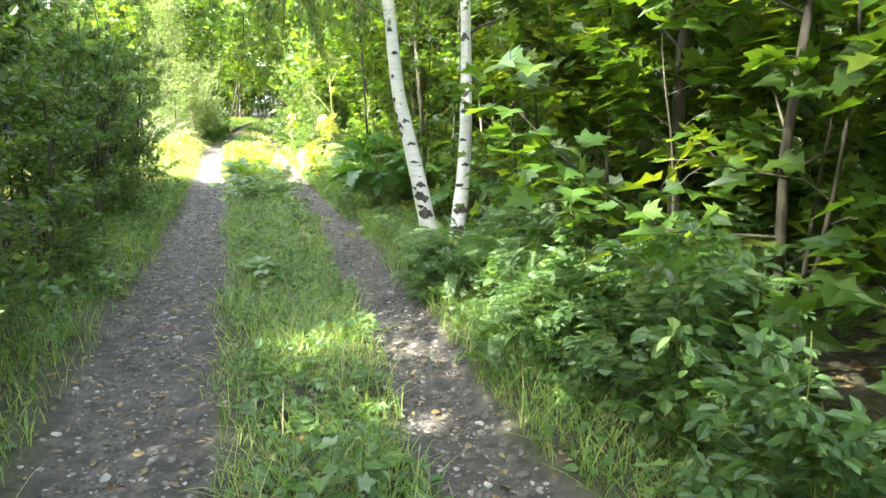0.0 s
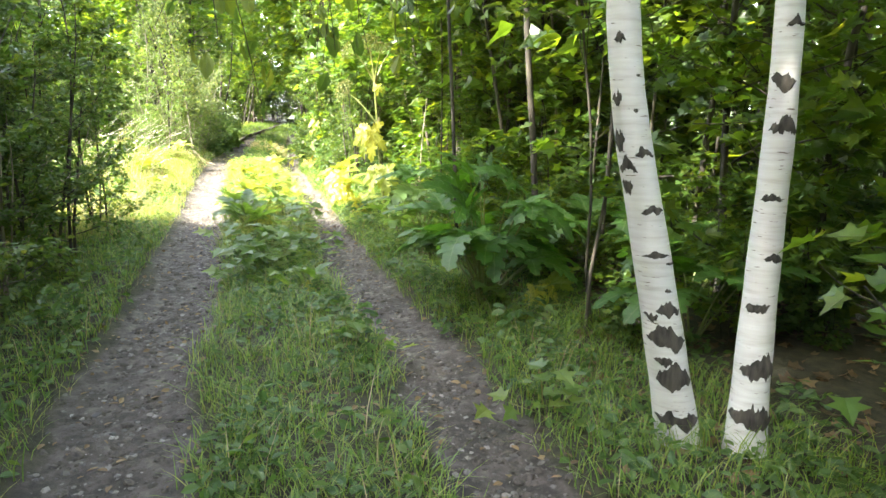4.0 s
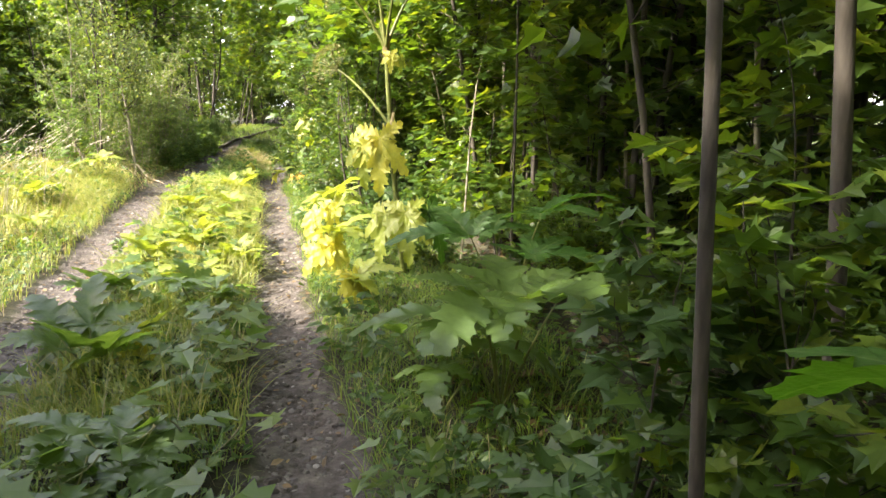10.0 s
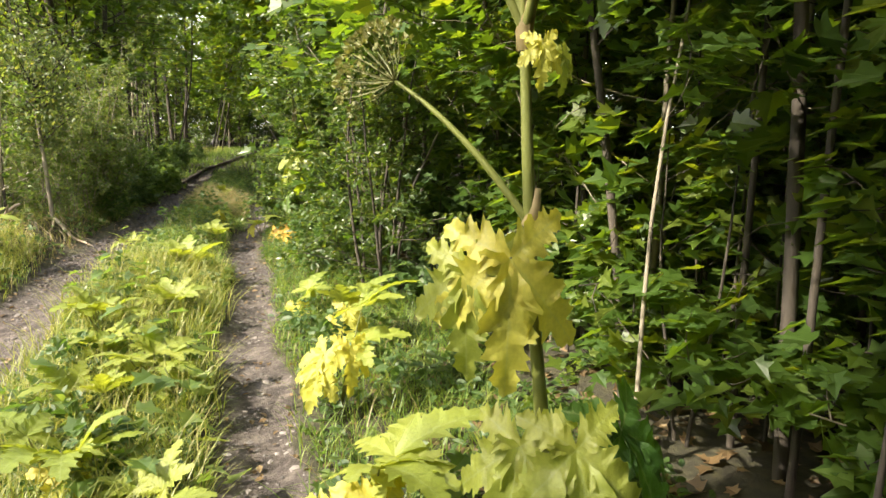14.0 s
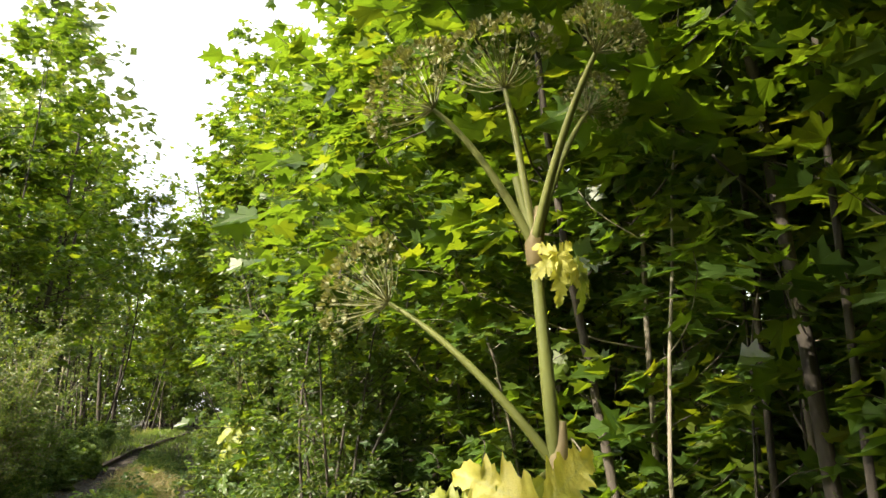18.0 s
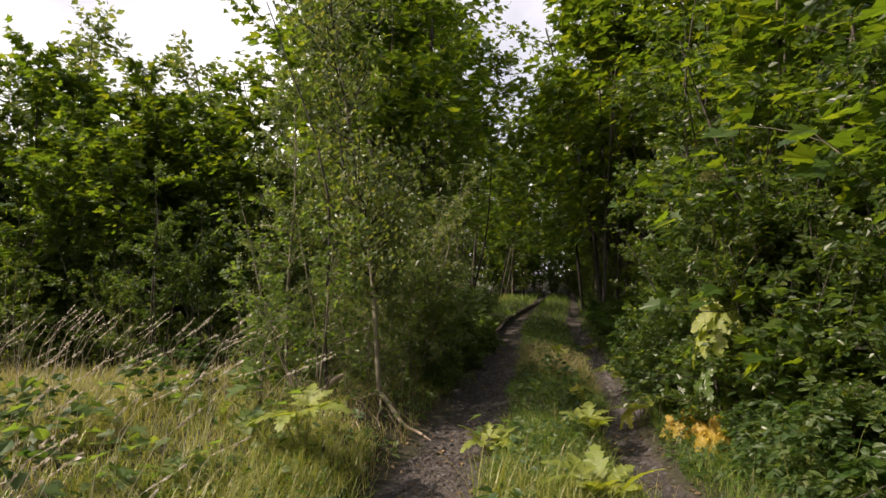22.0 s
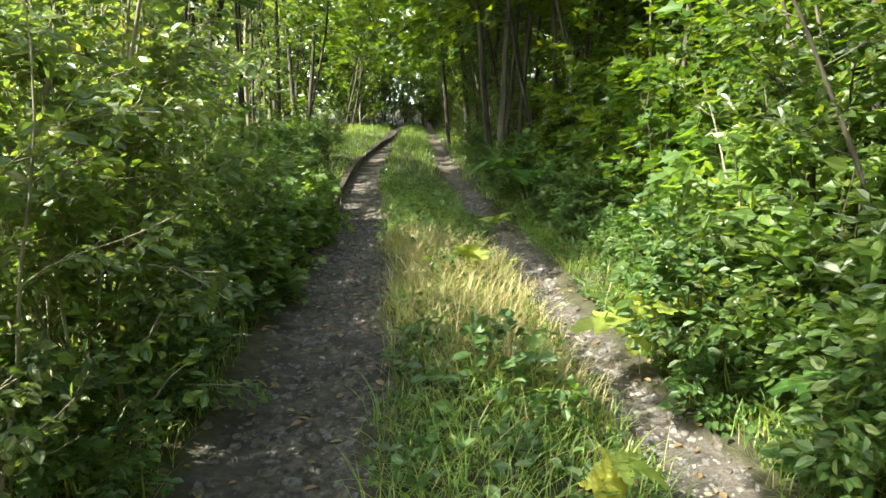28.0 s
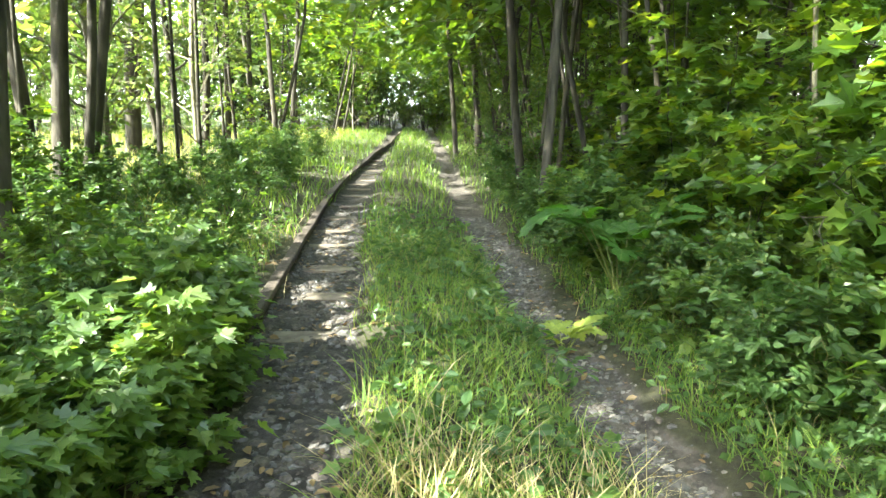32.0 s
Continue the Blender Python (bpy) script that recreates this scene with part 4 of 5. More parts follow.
def blades(spots, tall, width, material, name, label, lean=0.85, category="grass"):
    """Grass: bent tapering blades, three segments each."""
    n = len(spots)
    h = tall * rng.uniform(0.45, 1.2, n)
    a = rng.random(n) * 6.283
    out = np.stack([np.cos(a), np.sin(a)], -1) * (lean * rng.uniform(0.2, 1.4, n) * h)[:, None]
    sd = np.stack([-np.sin(a), np.cos(a)], -1) * (width * rng.uniform(0.6, 1.3, n))[:, None]
    z0 = height(spots[:, 0], spots[:, 1]) - 0.01
    v = np.zeros((n, 7, 3))
    for i, (t, w) in enumerate([(0, 1), (0.4, 0.85), (0.75, 0.55)]):
        c = spots + out * t ** 2
        v[:, 2 * i, :2], v[:, 2 * i + 1, :2] = c - sd * w, c + sd * w
        v[:, 2 * i, 2] = v[:, 2 * i + 1, 2] = z0 + h * (t - 0.15 * t * t)
    v[:, 6, :2], v[:, 6, 2] = spots + out, z0 + h * 0.82
    tf = np.array([(0, 1, 3), (0, 3, 2), (2, 3, 5), (2, 5, 4), (4, 5, 6)])
    f = tf[None] + (np.arange(n) * 7)[:, None, None]
    me = mesh_of(name, v.reshape(-1, 3), f.reshape(-1, 3), material)
    return tagged(new(name, me), label, category, kind="stuff")


def field(n, x, y, rx, ry):
    """Spots thinning out from a middle, over open ground."""
    q = rng.normal(0, 1, (n, 2)) * (rx, ry) + (x, y)
    return q[(q[:, 0] < -1.9 + centre(q[:, 1])) & (wave(q[:, 0] * 0.8, q[:, 1] * 0.8) > rng.normal(-0.6, 0.9, n))]


def patch(n, y0, y1, d0, d1, avoid=0.35, clump=0.5):
    """Spots in a strip d0..d1 from the track's middle, clumped, off the bare ruts."""
    y = rng.uniform(y0, y1, n)
    d = rng.uniform(d0, d1, n)
    x = d + centre(y)
    keep = (rut_depth(x, y) < avoid * rng.random(n) * 2) & (wave(x * 1.6, y * 1.6) > -1.4 + clump * rng.normal(0, 1, n))
    return np.stack([x, y], -1)[keep]


blades(patch(60000, -0.5, 27, -0.5, 0.56), 0.14, 0.0023, GRASS, "grass", "short green grass on the strip between the ruts", 1.15)
blades(patch(44000, -0.5, 27, 0.88, 2.0), 0.17, 0.0024, GRASS, "grass", "green grass on the verge beside the wood", 1.1)
blades(patch(9000, 10.5, 17.5, -0.5, 0.6), 0.3, 0.0028, MEADOW, "meadow_grass", "taller sunlit grass between the ruts")
blades(np.concatenate([patch(13000, -0.5, 12, -2.2, -1.0), patch(8000, 20, 27, -2.2, -1.0), patch(3000, 12, 17.6, -2.2, -1.0)]), 0.17, 0.0023, GRASS, "grass", "tufted grass on the bushy verge")
blades(np.concatenate([patch(7000, 12, 17.4, -2.6, -1.0), patch(600, 17.4, 20, -2.6, -1.0)]), 0.2, 0.0024, MEADOW, "meadow_grass", "yellow-green grass on the edge of the clearing")
blades(patch(14000, 27, 50, -2.6, 2.4), 0.2, 0.006, GRASS, "grass", "grass along the far track")
blades(patch(20000, 11, 16.8, -7.0, -1.6), 0.3, 0.0035, MEADOW, "meadow_grass", "tall pale grass in the sunny clearing")
blades(patch(12000, 21, 45, -11, -1.9), 0.3, 0.006, MEADOW, "meadow_grass", "sunlit grass on the bank and field past the trees")
blades(patch(11000, 17.2, 21, -7.5, -2.9), 0.19, 0.004, MEADOW, "meadow_grass", "tall grass before the birches")
blades(np.concatenate([patch(6500, 11, 16.8, -7.0, -1.4), patch(2600, 16.8, 20.5, -7.0, -2.6)]), 0.3, 0.003, STRAW, "dry_grass", "dry straw-coloured grass in the clearing")
blades(patch(2600, 17.6, 20.5, -2.2, -1.0), 0.12, 0.002, STRAW, "dry_grass", "matted dead grass on the bank of bare roots", 1.2)
blades(patch(2600, -0.5, 27, -1.4, 1.5), 0.26, 0.002, STRAW, "dry_grass", "thin dry stalks among the green grass", 0.6)
blades(patch(3600, 15.8, 18.2, -1.62, -1.12, 0.6, 0.2), 0.17, 0.002, MEADOW, "meadow_grass", "matted yellowish grass hanging over the bank")
blades(patch(4200, 21.0, 23.6, -0.45, 0.5), 0.22, 0.002, STRAW, "dry_grass", "pale dry grass on the sunny strip")
blades(patch(4200, 16.4, 18.9, -3.5, -1.45), 0.2, 0.0028, MEADOW, "meadow_grass", "dense sunlit grass on the back of the bank")
blades(field(16000, -9, 18, 5.5, 6), 0.24, 0.005, MEADOW, "meadow_grass", "long grass of the open field beside the track")
blades(field(6000, -11, 22, 7, 9), 0.28, 0.006, STRAW, "dry_grass", "dry grass scattered over the open field")


def reeds(n=300):
    """Feathery seed heads of tall meadow grass, bent one way by the wind."""
    y = rng.uniform(14.5, 20.3, n)
    x = rng.uniform(-6.5, -1.5, n)
    pieces = []
    for i in range(n):
        z = float(height(x[i], y[i]))
        h = rng.uniform(0.55, 0.9)
        t = np.linspace(0, 1, 5)
        bend = np.array([0.42, -0.1]) * rng.uniform(0.5, 1.2)
        p = np.stack([x[i] + bend[0] * t ** 3, y[i] + bend[1] * t ** 3, z + h * t - 0.1 * t ** 3], -1)
        pieces.append(tube(p, np.linspace(0.0022, 0.001, 5), 3))
        k = 12
        f = rng.uniform(0.76, 1.0, k)
        q = np.stack([np.interp(f, t, p[:, j]) for j in range(3)], -1)
        d = unit(unit(p[-1] - p[-2]) + rng.normal(0, 0.16, (k, 3)))
        pieces.append(scatter(DIAMOND[0], DIAMOND[1], q, d, rng.normal(0, 1, (k, 3)), rng.uniform(0.016, 0.034, k)))
    v, f = merge(pieces)
    tagged(new("feather_grass", mesh_of("feather_grass", v, f, FEATHER)), "tall feathery grass heads bent by the wind", "grass", kind="stuff")


reeds()


# ---- gravel and litter in the ruts ----
def gravel(n, y0, y1, name, label, material, coarse, share=0.5):
    ico = bmesh.new()
    bmesh.ops.create_icosphere(ico, subdivisions=1, radius=1.0)
    tv = np.array([v.co[:] for v in ico.verts]) * (1.0, 0.75, 0.5)
    tf = np.array([[v.index for v in f.verts] for f in ico.faces])
    ico.free()
    y = rng.uniform(y0, y1, n)
    x = np.where(rng.random(n) < share, rut_left(y), rut_right(y)) + rng.normal(0, 0.2, n)
    keep = rut_depth(x, y) > 0.15 + 0.5 * rng.random(n)
    x, y = x[keep], y[keep]
    size = 0.006 + coarse * rng.random(len(x)) ** 3 + (rng.random(len(x)) < 0.012) * 0.022
    p = np.stack([x, y, height(x, y) - 0.15 * size], -1)
    d = rng.normal(0, 1, p.shape) * (1, 1, 0.15)
    v, f = scatter(tv, tf, p, d, np.array([0, 0, 1.0]) + rng.normal(0, 0.25, p.shape), size)
    v += rng.normal(0, 0.0014, v.shape)
    tagged(new(name, mesh_of(name, v, f, material)), label, "gravel", kind="stuff")


gravel(14000, -0.3, 17.5, "gravel", "grey gravel pressed into the muddy ruts", STONE, 0.016)
gravel(10500, 17.5, 29, "gravel", "dark broken stones on the old railway bed", CINDER, 0.024)
gravel(5000, 20.2, 29, "gravel", "pale grey gravel in the rut beside the bushes", STONE, 0.02, 0.0)
gravel(9000, -0.3, 13, "earth_clods", "dark clods of trodden earth in the ruts", CLOD, 0.034)
gravel(7000, 17, 28, "earth_clods", "dark cinder clods in the ruts", CLOD, 0.034, 0.8)


def litter(n, y0, y1, d0, d1, size, material, name, label, leaf):
    y = rng.uniform(y0, y1, n)
    x = rng.uniform(d0, d1, n) + centre(y)
    p = np.stack([x, y, height(x, y) + 0.006 + 0.01 * rng.random(n)], -1)
    d = rng.normal(0, 1, p.shape) * (1, 1, 0.15)
    v, f = scatter(leaf[0], leaf[1], p, d, np.array([0, 0, 1.0]) + rng.normal(0, 0.3, p.shape), size * rng.uniform(0.5, 1.2, n))
    tagged(new(name, mesh_of(name, v, f, material)), label, "litter", kind="stuff")


def ground_cover(n, y0, y1, d0, d1):
    """Small leaves of creeping plants close to the ground."""
    y = rng.uniform(y0, y1, n)
    x = rng.uniform(d0, d1, n) + centre(y)
    keep = (rut_depth(x, y) < 0.3 * rng.random(n)) & (wave(x * 2.3 + 1, y * 2.3) > 0.9 * rng.normal(0, 1, n) - 0.5)
    x, y = x[keep], y[keep]
    p = np.stack([x, y, height(x, y) + 0.015 + 0.09 * rng.random(len(x)) ** 1.5], -1)
    d = rng.normal(0, 1, p.shape) * (1, 1, 0.3)
    v, f = scatter(OVAL[0], OVAL[1], p, d, np.array([0, 0, 1.0]) + rng.normal(0, 0.45, p.shape), rng.uniform(0.025, 0.075, len(x)))
    tagged(new("ground_cover", mesh_of("ground_cover", v, f, LEAF_WEED)), "small creeping green leaves between the grass", "weeds", kind="stuff")


ground_cover(26000, -0.3, 28, -0.55, 0.6)
ground_cover(30000, -0.3, 28, 0.85, 2.3)
ground_cover(20000, -0.3, 28, -2.1, -1.0)
litter(5200, -0.3, 28, -1.3, 1.4, 0.045, LEAF_DRY, "leaf_litter", "small dry brown leaves lying on the track", OVAL)
litter(9000, -2, 30, 1.3, 6, 0.09, LEAF_DRY, "leaf_litter", "brown fallen leaves on the floor of the wood", MAPLE_FAR)


# ---- the two birches ----
def birch(name, line, r0, r1, label, scar_marks, side, low=()):
    """A birch with a white trunk along the line, dark scars set into its bark and a leafy top."""
    reseed(r0, len(line))
    e = tagged(new(name), label, "tree", "pair of birches")
    pts = np.array(line, float)
    t = np.linspace(0, 1, len(pts))
    u = np.linspace(0, 1, 44)
    p = np.stack([np.interp(u, t, pts[:, k]) for k in range(3)], -1)
    for k in range(3):
        p[2:-2, k] = (p[:-4, k] + p[1:-3, k] + p[2:-2, k] + p[3:-1, k] + p[4:, k]) / 5
    rad = np.linspace(r0, r1, 44) + 0.05 * np.exp(-u * 40)
    rad *= 1 + 0.02 * np.sin(u * 70)
    v, f = tube(p, rad, 22)
    part("trunk", mesh_of("birch_trunk", v, f, BIRCH, True), e, "white papery bark with dark marks")
    zs = p[:, 2]
    for z, ang, wide, tall, skew in scar_marks:
        c = np.array([np.interp(z, zs, p[:, k]) for k in range(3)])
        r = np.interp(z, zs, rad) + 0.002
        g, h = 22, 4
        rag = np.convolve(rng.normal(0, 1, g + 4), np.ones(3) / 3, "same")[2:-2]
        mid = np.convolve(rng.normal(0, 1, g + 8), np.ones(5) / 5, "same")[4:-4]
        verts = []
        for i in range(g):
            s = i / (g - 1) * 2 - 1
            a = side + radians(ang + wide * s)
            hh = tall * max(0.03, (1 - abs(s) ** 2.2) * (0.7 + 0.28 * rag[i]))
            zc = z + 0.5 * skew * abs(s) + tall * 0.25 * mid[i]
            for j in range(h):
                b = (j / (h - 1) - 0.5) * 2
                lift = 0.003 * (1 - abs(b)) - 0.004 * (abs(b) == 1)
                zz = zc + hh * b
                cc = np.array([np.interp(zz, zs, p[:, k]) for k in range(3)])
                verts.append((cc[0] + (r + lift) * math.cos(a), cc[1] + (r + lift) * math.sin(a), zz))
        faces = [(i * h + j, (i + 1) * h + j, (i + 1) * h + j + 1, i * h + j + 1) for i in range(g - 1) for j in range(h - 1)]
        part("bark_scar", mesh_of("bark_scar", verts, faces, BIRCH_SCAR, True), e, "black cracked bark scar")
    pos, dirs, wood = [], [], []
    for b in range(34):
        q, dd = along_limb(p, rng.uniform(0.5, 0.98))
        az = rng.random() * 6.28
        bp, br = limb(q, (math.cos(az), math.sin(az), 0.5), rng.uniform(0.7, 1.5), 0.012, 0.003, 0.15, 6)
        wood.append(tube(bp, br, 5))
        for w in range(9):
            q2, d2 = along_limb(bp, rng.uniform(0.25, 0.99))
            tp, tr = limb(q2, unit(d2 * 0.4 + rng.normal(0, 0.4, 3) - np.array([0, 0, 0.9])), rng.uniform(0.3, 0.8), 0.003, 0.001, 0.1, 4)
            wood.append(tube(tp, tr, 3))
            ff = rng.random(15)
            pos.append(tp[0] + (tp[-1] - tp[0]) * ff[:, None] + rng.normal(0, 0.03, (15, 3)))
            dirs.append(rng.normal(0, 0.5, (15, 3)) - np.array([0, 0, 0.8]))
    for tx, ty, tz in low:
        q = np.array([np.interp(tz + 0.25, zs, p[:, k]) for k in range(3)])
        t = np.linspace(0, 1, 7)[:, None]
        bp = q * (1 - t) + np.array([tx, ty, tz]) * t + np.array([0, 0, 0.25]) * np.sin(t * 3.1)
        wood.append(tube(bp, np.linspace(0.012, 0.003, 7), 5))
        for w in range(18):
            q2, d2 = along_limb(bp, rng.uniform(0.5, 0.99))
            tp, tr = limb(q2, unit(rng.normal(0, 0.16, 3) - np.array([0, 0, 1.0])), rng.uniform(0.3, 0.85), 0.003, 0.001, 0.06, 4)
            wood.append(tube(tp, tr, 3))
            ff = rng.random(13)
            pos.append(tp[0] + (tp[-1] - tp[0]) * ff[:, None] + rng.normal(0, 0.025, (13, 3)))
            dirs.append(rng.normal(0, 0.4, (13, 3)) - np.array([0, 0, 1.0]))
    pos, dirs = np.concatenate(pos), np.concatenate(dirs)
    v, f = scatter(OVAL[0], OVAL[1], pos, dirs, rng.normal(0, 1, pos.shape), rng.uniform(0.035, 0.065, len(pos)))
    part("crown", mesh_of("birch_crown", v, f, LEAF_SMALL), e)
    v, f = merge(wood)
    tagged(part("branchwork", mesh_of("birch_branches", v, f, BARK_DARK, True), e, "thin dark drooping branches"), kind="stuff")
    return e


SCARS_A = [(0.12, 0, 70, 0.07, 0.0), (0.3, 10, 60, 0.085, -0.03), (0.36, -20, 26, 0.03, 0.02), (0.46, 0, 62, 0.065, -0.02), (0.56, 18, 40, 0.05, 0.02), (0.53, -40, 24, 0.03, 0.03), (0.64, 25, 12, 0.014, 0),
           (0.78, 5, 48, 0.018, -0.02), (0.74, 60, 30, 0.012, 0.01), (0.95, 20, 42, 0.028, -0.035), (1.02, -55, 22, 0.06, 0.03), (1.12, -45, 34, 0.05, -0.06),
           (1.2, -60, 24, 0.07, 0.0), (1.16, 22, 34, 0.03, -0.03), (1.33, -50, 20, 0.045, 0.02), (1.3, 10, 9, 0.012, 0), (1.42, 30, 7, 0.008, 0), (1.55, -25, 20, 0.03, -0.02), (1.75, 20, 34, 0.03, -0.03),
           (1.95, -10, 30, 0.035, -0.04), (2.3, 15, 40, 0.04, -0.04), (2.8, -10, 44, 0.05, -0.05)]
SCARS_B = [(0.15, 0, 80, 0.09, 0.0), (0.34, 15, 70, 0.09, -0.04), (0.55, -20, 40, 0.05, 0.02), (0.75, 20, 36, 0.03, -0.02), (0.98, -15, 40, 0.03, -0.03),
           (1.25, 5, 60, 0.05, -0.04), (1.4, -20, 50, 0.06, 0.02), (1.62, 15, 40, 0.035, -0.03), (1.9, -5, 56, 0.06, -0.05), (2.3, 10, 44, 0.05, -0.04)]
birch("birch", [(1.78, 6.1, -0.1), (1.72, 6.11, 0.2), (1.61, 6.135, 0.75), (1.45, 6.135, 1.4), (1.37, 6.09, 2.2), (1.24, 6.2, 3.4), (1.2, 6.4, 5.2), (1.25, 6.5, 8.0)],
      0.09, 0.02, "birch with white bark, leaning over the track", SCARS_A, radians(-110), ((0.12, 5.6, 1.95), (0.3, 5.85, 2.05), (0.75, 6.9, 2.3)))
birch("birch", [(1.95, 5.95, -0.1), (1.99, 6.0, 0.2), (2.08, 6.1, 0.7), (2.1, 6.1, 1.4), (2.09, 6.13, 2.2), (2.12, 6.3, 4.0), (2.3, 6.4, 6.2), (2.35, 6.4, 7.8)],
      0.08, 0.018, "birch with grey moss-stained foot beside its twin", SCARS_B, radians(-115))


# ---- giant hogweed ----
def hogweed_leaf(lobes, rise, bend, seed, crumple=0.0):
    """A broad leaf round the stalk end at the origin, its chief lobe along +y: long lobes, each cut into pointed jagged pieces.
    rise: the slope at which the lobes leave the stalk; bend: how far they curl down towards their ends."""
    g = np.random.default_rng(seed)
    n, half = 30, 3
    t = np.linspace(0, 1, n + 1)
    verts, rib, faces = [], [], []
    for q, a in enumerate(np.linspace(-1, 1, lobes) * (2.1 if lobes > 4 else 1.35)):
        a += g.normal(0, 0.08)
        long = (1 - 0.19 * abs(a)) * g.uniform(0.88, 1.08)
        slope = rise * g.uniform(0.5, 1.4)
        base = len(verts) * (n + 1)
        for k in range(-half, half + 1):
            sd = 1 if k >= 0 else -1
            piece = np.mod(t * 4.2 + (0.25 if sd > 0 else 0.0), 1.0)
            width = 0.36 * long * np.minimum(1, 0.3 + 2.6 * t) * (1 - t) ** 0.55 * (0.42 + 0.58 * piece ** 0.8)
            width = width * (1 + (0.2 * (np.arange(n + 1) % 3 == 0) + g.normal(0, 0.05, n + 1)) * (abs(k) == half))
            u = abs(k) / half
            w = width * u
            r = t * long + 0.5 * w * (1 - 0.6 * t)
            ang = slope - bend * r
            out = (np.sin(slope) - np.sin(ang)) / bend
            z = (np.cos(ang) - np.cos(slope)) / bend + 0.32 * w * (1 - t) - 0.25 * w * (piece - 0.5)
            z = z + crumple * 0.05 * (np.sin(19 * r + 7 * sd * w + seed) + np.sin(11 * r - 23 * sd * w + q)) * u
            x = out * math.sin(a) + sd * w * math.cos(a)
            y = out * math.cos(a) - sd * w * math.sin(a)
            verts.append(np.stack([x, y, z], -1))
            rib.append(np.minimum(w * 7, 0.04 + np.abs(piece - 0.75) * 1.6))
        i, j = np.meshgrid(np.arange(2 * half), np.arange(n), indexing="ij")
        c = base + i * (n + 1) + j
        faces.append(np.stack([c, c + n + 1, c + n + 2, c + 1], -1).reshape(-1, 4))
    return np.concatenate(verts), np.concatenate(faces), np.concatenate(rib)


HOG = [hogweed_leaf(5, 0.35, 0.8, 1), hogweed_leaf(5, 0.25, 0.95, 2), hogweed_leaf(5, 0.45, 0.75, 3)]
HOG_WILT = [hogweed_leaf(5, 0.1, 0.9, 4, 0.35), hogweed_leaf(5, -0.05, 0.7, 5, 0.45)]
hog_meshes = {}


def hog_mesh(wilted, k, material):
    key = (wilted, k, material.name)
    if key not in hog_meshes:
        v, f, u = (HOG_WILT if wilted else HOG)[k]
        me = hog_meshes[key] = mesh_of("hogweed_leaf", v, f, material, True)
        me.attributes.new("rib", "FLOAT", "POINT").data.foreach_set("value", u.astype(np.float32))
    return hog_meshes[key]


def hog_leaf(parent, foot, tip, size, heading, pitch, material=None, wilted=False, roll=0.0):
    """A leaf at tip, on a stalk from foot; heading: degrees to the left of +y; pitch: of the blade, up."""
    foot, tip = np.array(foot, float), np.array(tip, float)
    mid = (foot + tip) / 2 + np.array([0, 0, 0.1 * np.linalg.norm(tip - foot)])
    t = np.linspace(0, 1, 6)[:, None]
    p = (1 - t) ** 2 * foot + 2 * t * (1 - t) * mid + t ** 2 * tip
    v, f = tube(p, np.linspace(0.009, 0.004, 6) * (0.5 + size), 6)
    part("leaf_stalk", mesh_of("leaf_stalk", v, f, STEM, True), parent)
    k = int(rng.integers(0, 2 if wilted else 3))
    pitch = pitch * 0.9 if wilted else pitch
    ob = part("leaf", hog_mesh(wilted, k, material or LEAF_HOG), parent)
    ob.matrix_local = pose(*tip, pitch, roll, heading) @ Matrix.Diagonal((size * (0.75 if wilted else 1), size, size, 1))
    return ob


def hogweed(x, y, n, tall, size, label, material=None, wilt=0, name="hogweed", spread=0.45, turn0=0.0, wilt_mat=None, lift=(-2, 38)):
    reseed(x, y, n)
    e = tagged(new(name), label, "hogweed", "hogweed plants")
    z = float(height(x, y))
    e.location = (x, y, z - 0.02)
    for i in range(n):
        w = i < wilt
        a = 180 + rng.normal(0, 45) if w else turn0 + i * 360 / n + rng.normal(0, 14)
        reach = spread * rng.uniform(0.7, 1.15)
        h = tall * rng.uniform(0.6, 1.05) * (0.7 if w else 1)
        tip = (-math.sin(radians(a)) * reach, math.cos(radians(a)) * reach, h)
        hog_leaf(e, (0, 0, 0), tip, size * rng.uniform(0.75, 1.1), a + rng.normal(0, 10),
                 rng.uniform(-78, -52) if w else rng.uniform(*lift), (wilt_mat or LEAF_YELLOW) if w else material, w, rng.normal(0, 10))
    return e


GREEN_HOG = "giant hogweed with broad jagged green leaves on the verge"
big = hogweed(1.62, 8.2, 7, 0.7, 0.42, GREEN_HOG, spread=0.34, turn0=40, lift=(-28, 8))
for base, tip, lean in (((1.4, 7.98, 0.74), (1.03, 7.86, 0.93), 0.0), ((1.44, 8.18, 0.8), (1.14, 8.05, 0.94), 0.2), ((1.52, 8.2, 0.9), (1.18, 8.05, 1.1), -0.2),
                        ((1.46, 7.98, 0.68), (1.5, 7.78, 0.98), 0.1), ((1.63, 8.32, 0.9), (1.68, 8.2, 1.1), 0.3), ((1.8, 8.15, 0.86), (1.5, 8.0, 1.08), 0.1), ((1.75, 7.95, 0.66), (1.95, 7.75, 0.84), 0.2), ((1.72, 8.5, 0.88), (1.74, 9.05, 0.92), 0.2)):
    d = np.array(tip) - np.array(base)
    long = float(np.linalg.norm(d)) * 0.78
    ob = hog_leaf(big, (0, 0, 0), (base[0] - 1.62, base[1] - 8.2, base[2]), long, 0, 0)
    turned = frames(d[None], np.array([[-0.3 + 3 * lean, -0.5, 0.9]]))[0]
    ob.matrix_local = Matrix.Translation((base[0] - 1.62, base[1] - 8.2, base[2])) @ Matrix(turned.tolist()).to_4x4() @ Matrix.Diagonal((long, long, long, 1))
low_maple.place(1.78, 9.65, 70, 0.85, 1)
low_maple.place(2.05, 9.3, 200, 0.75, 0)
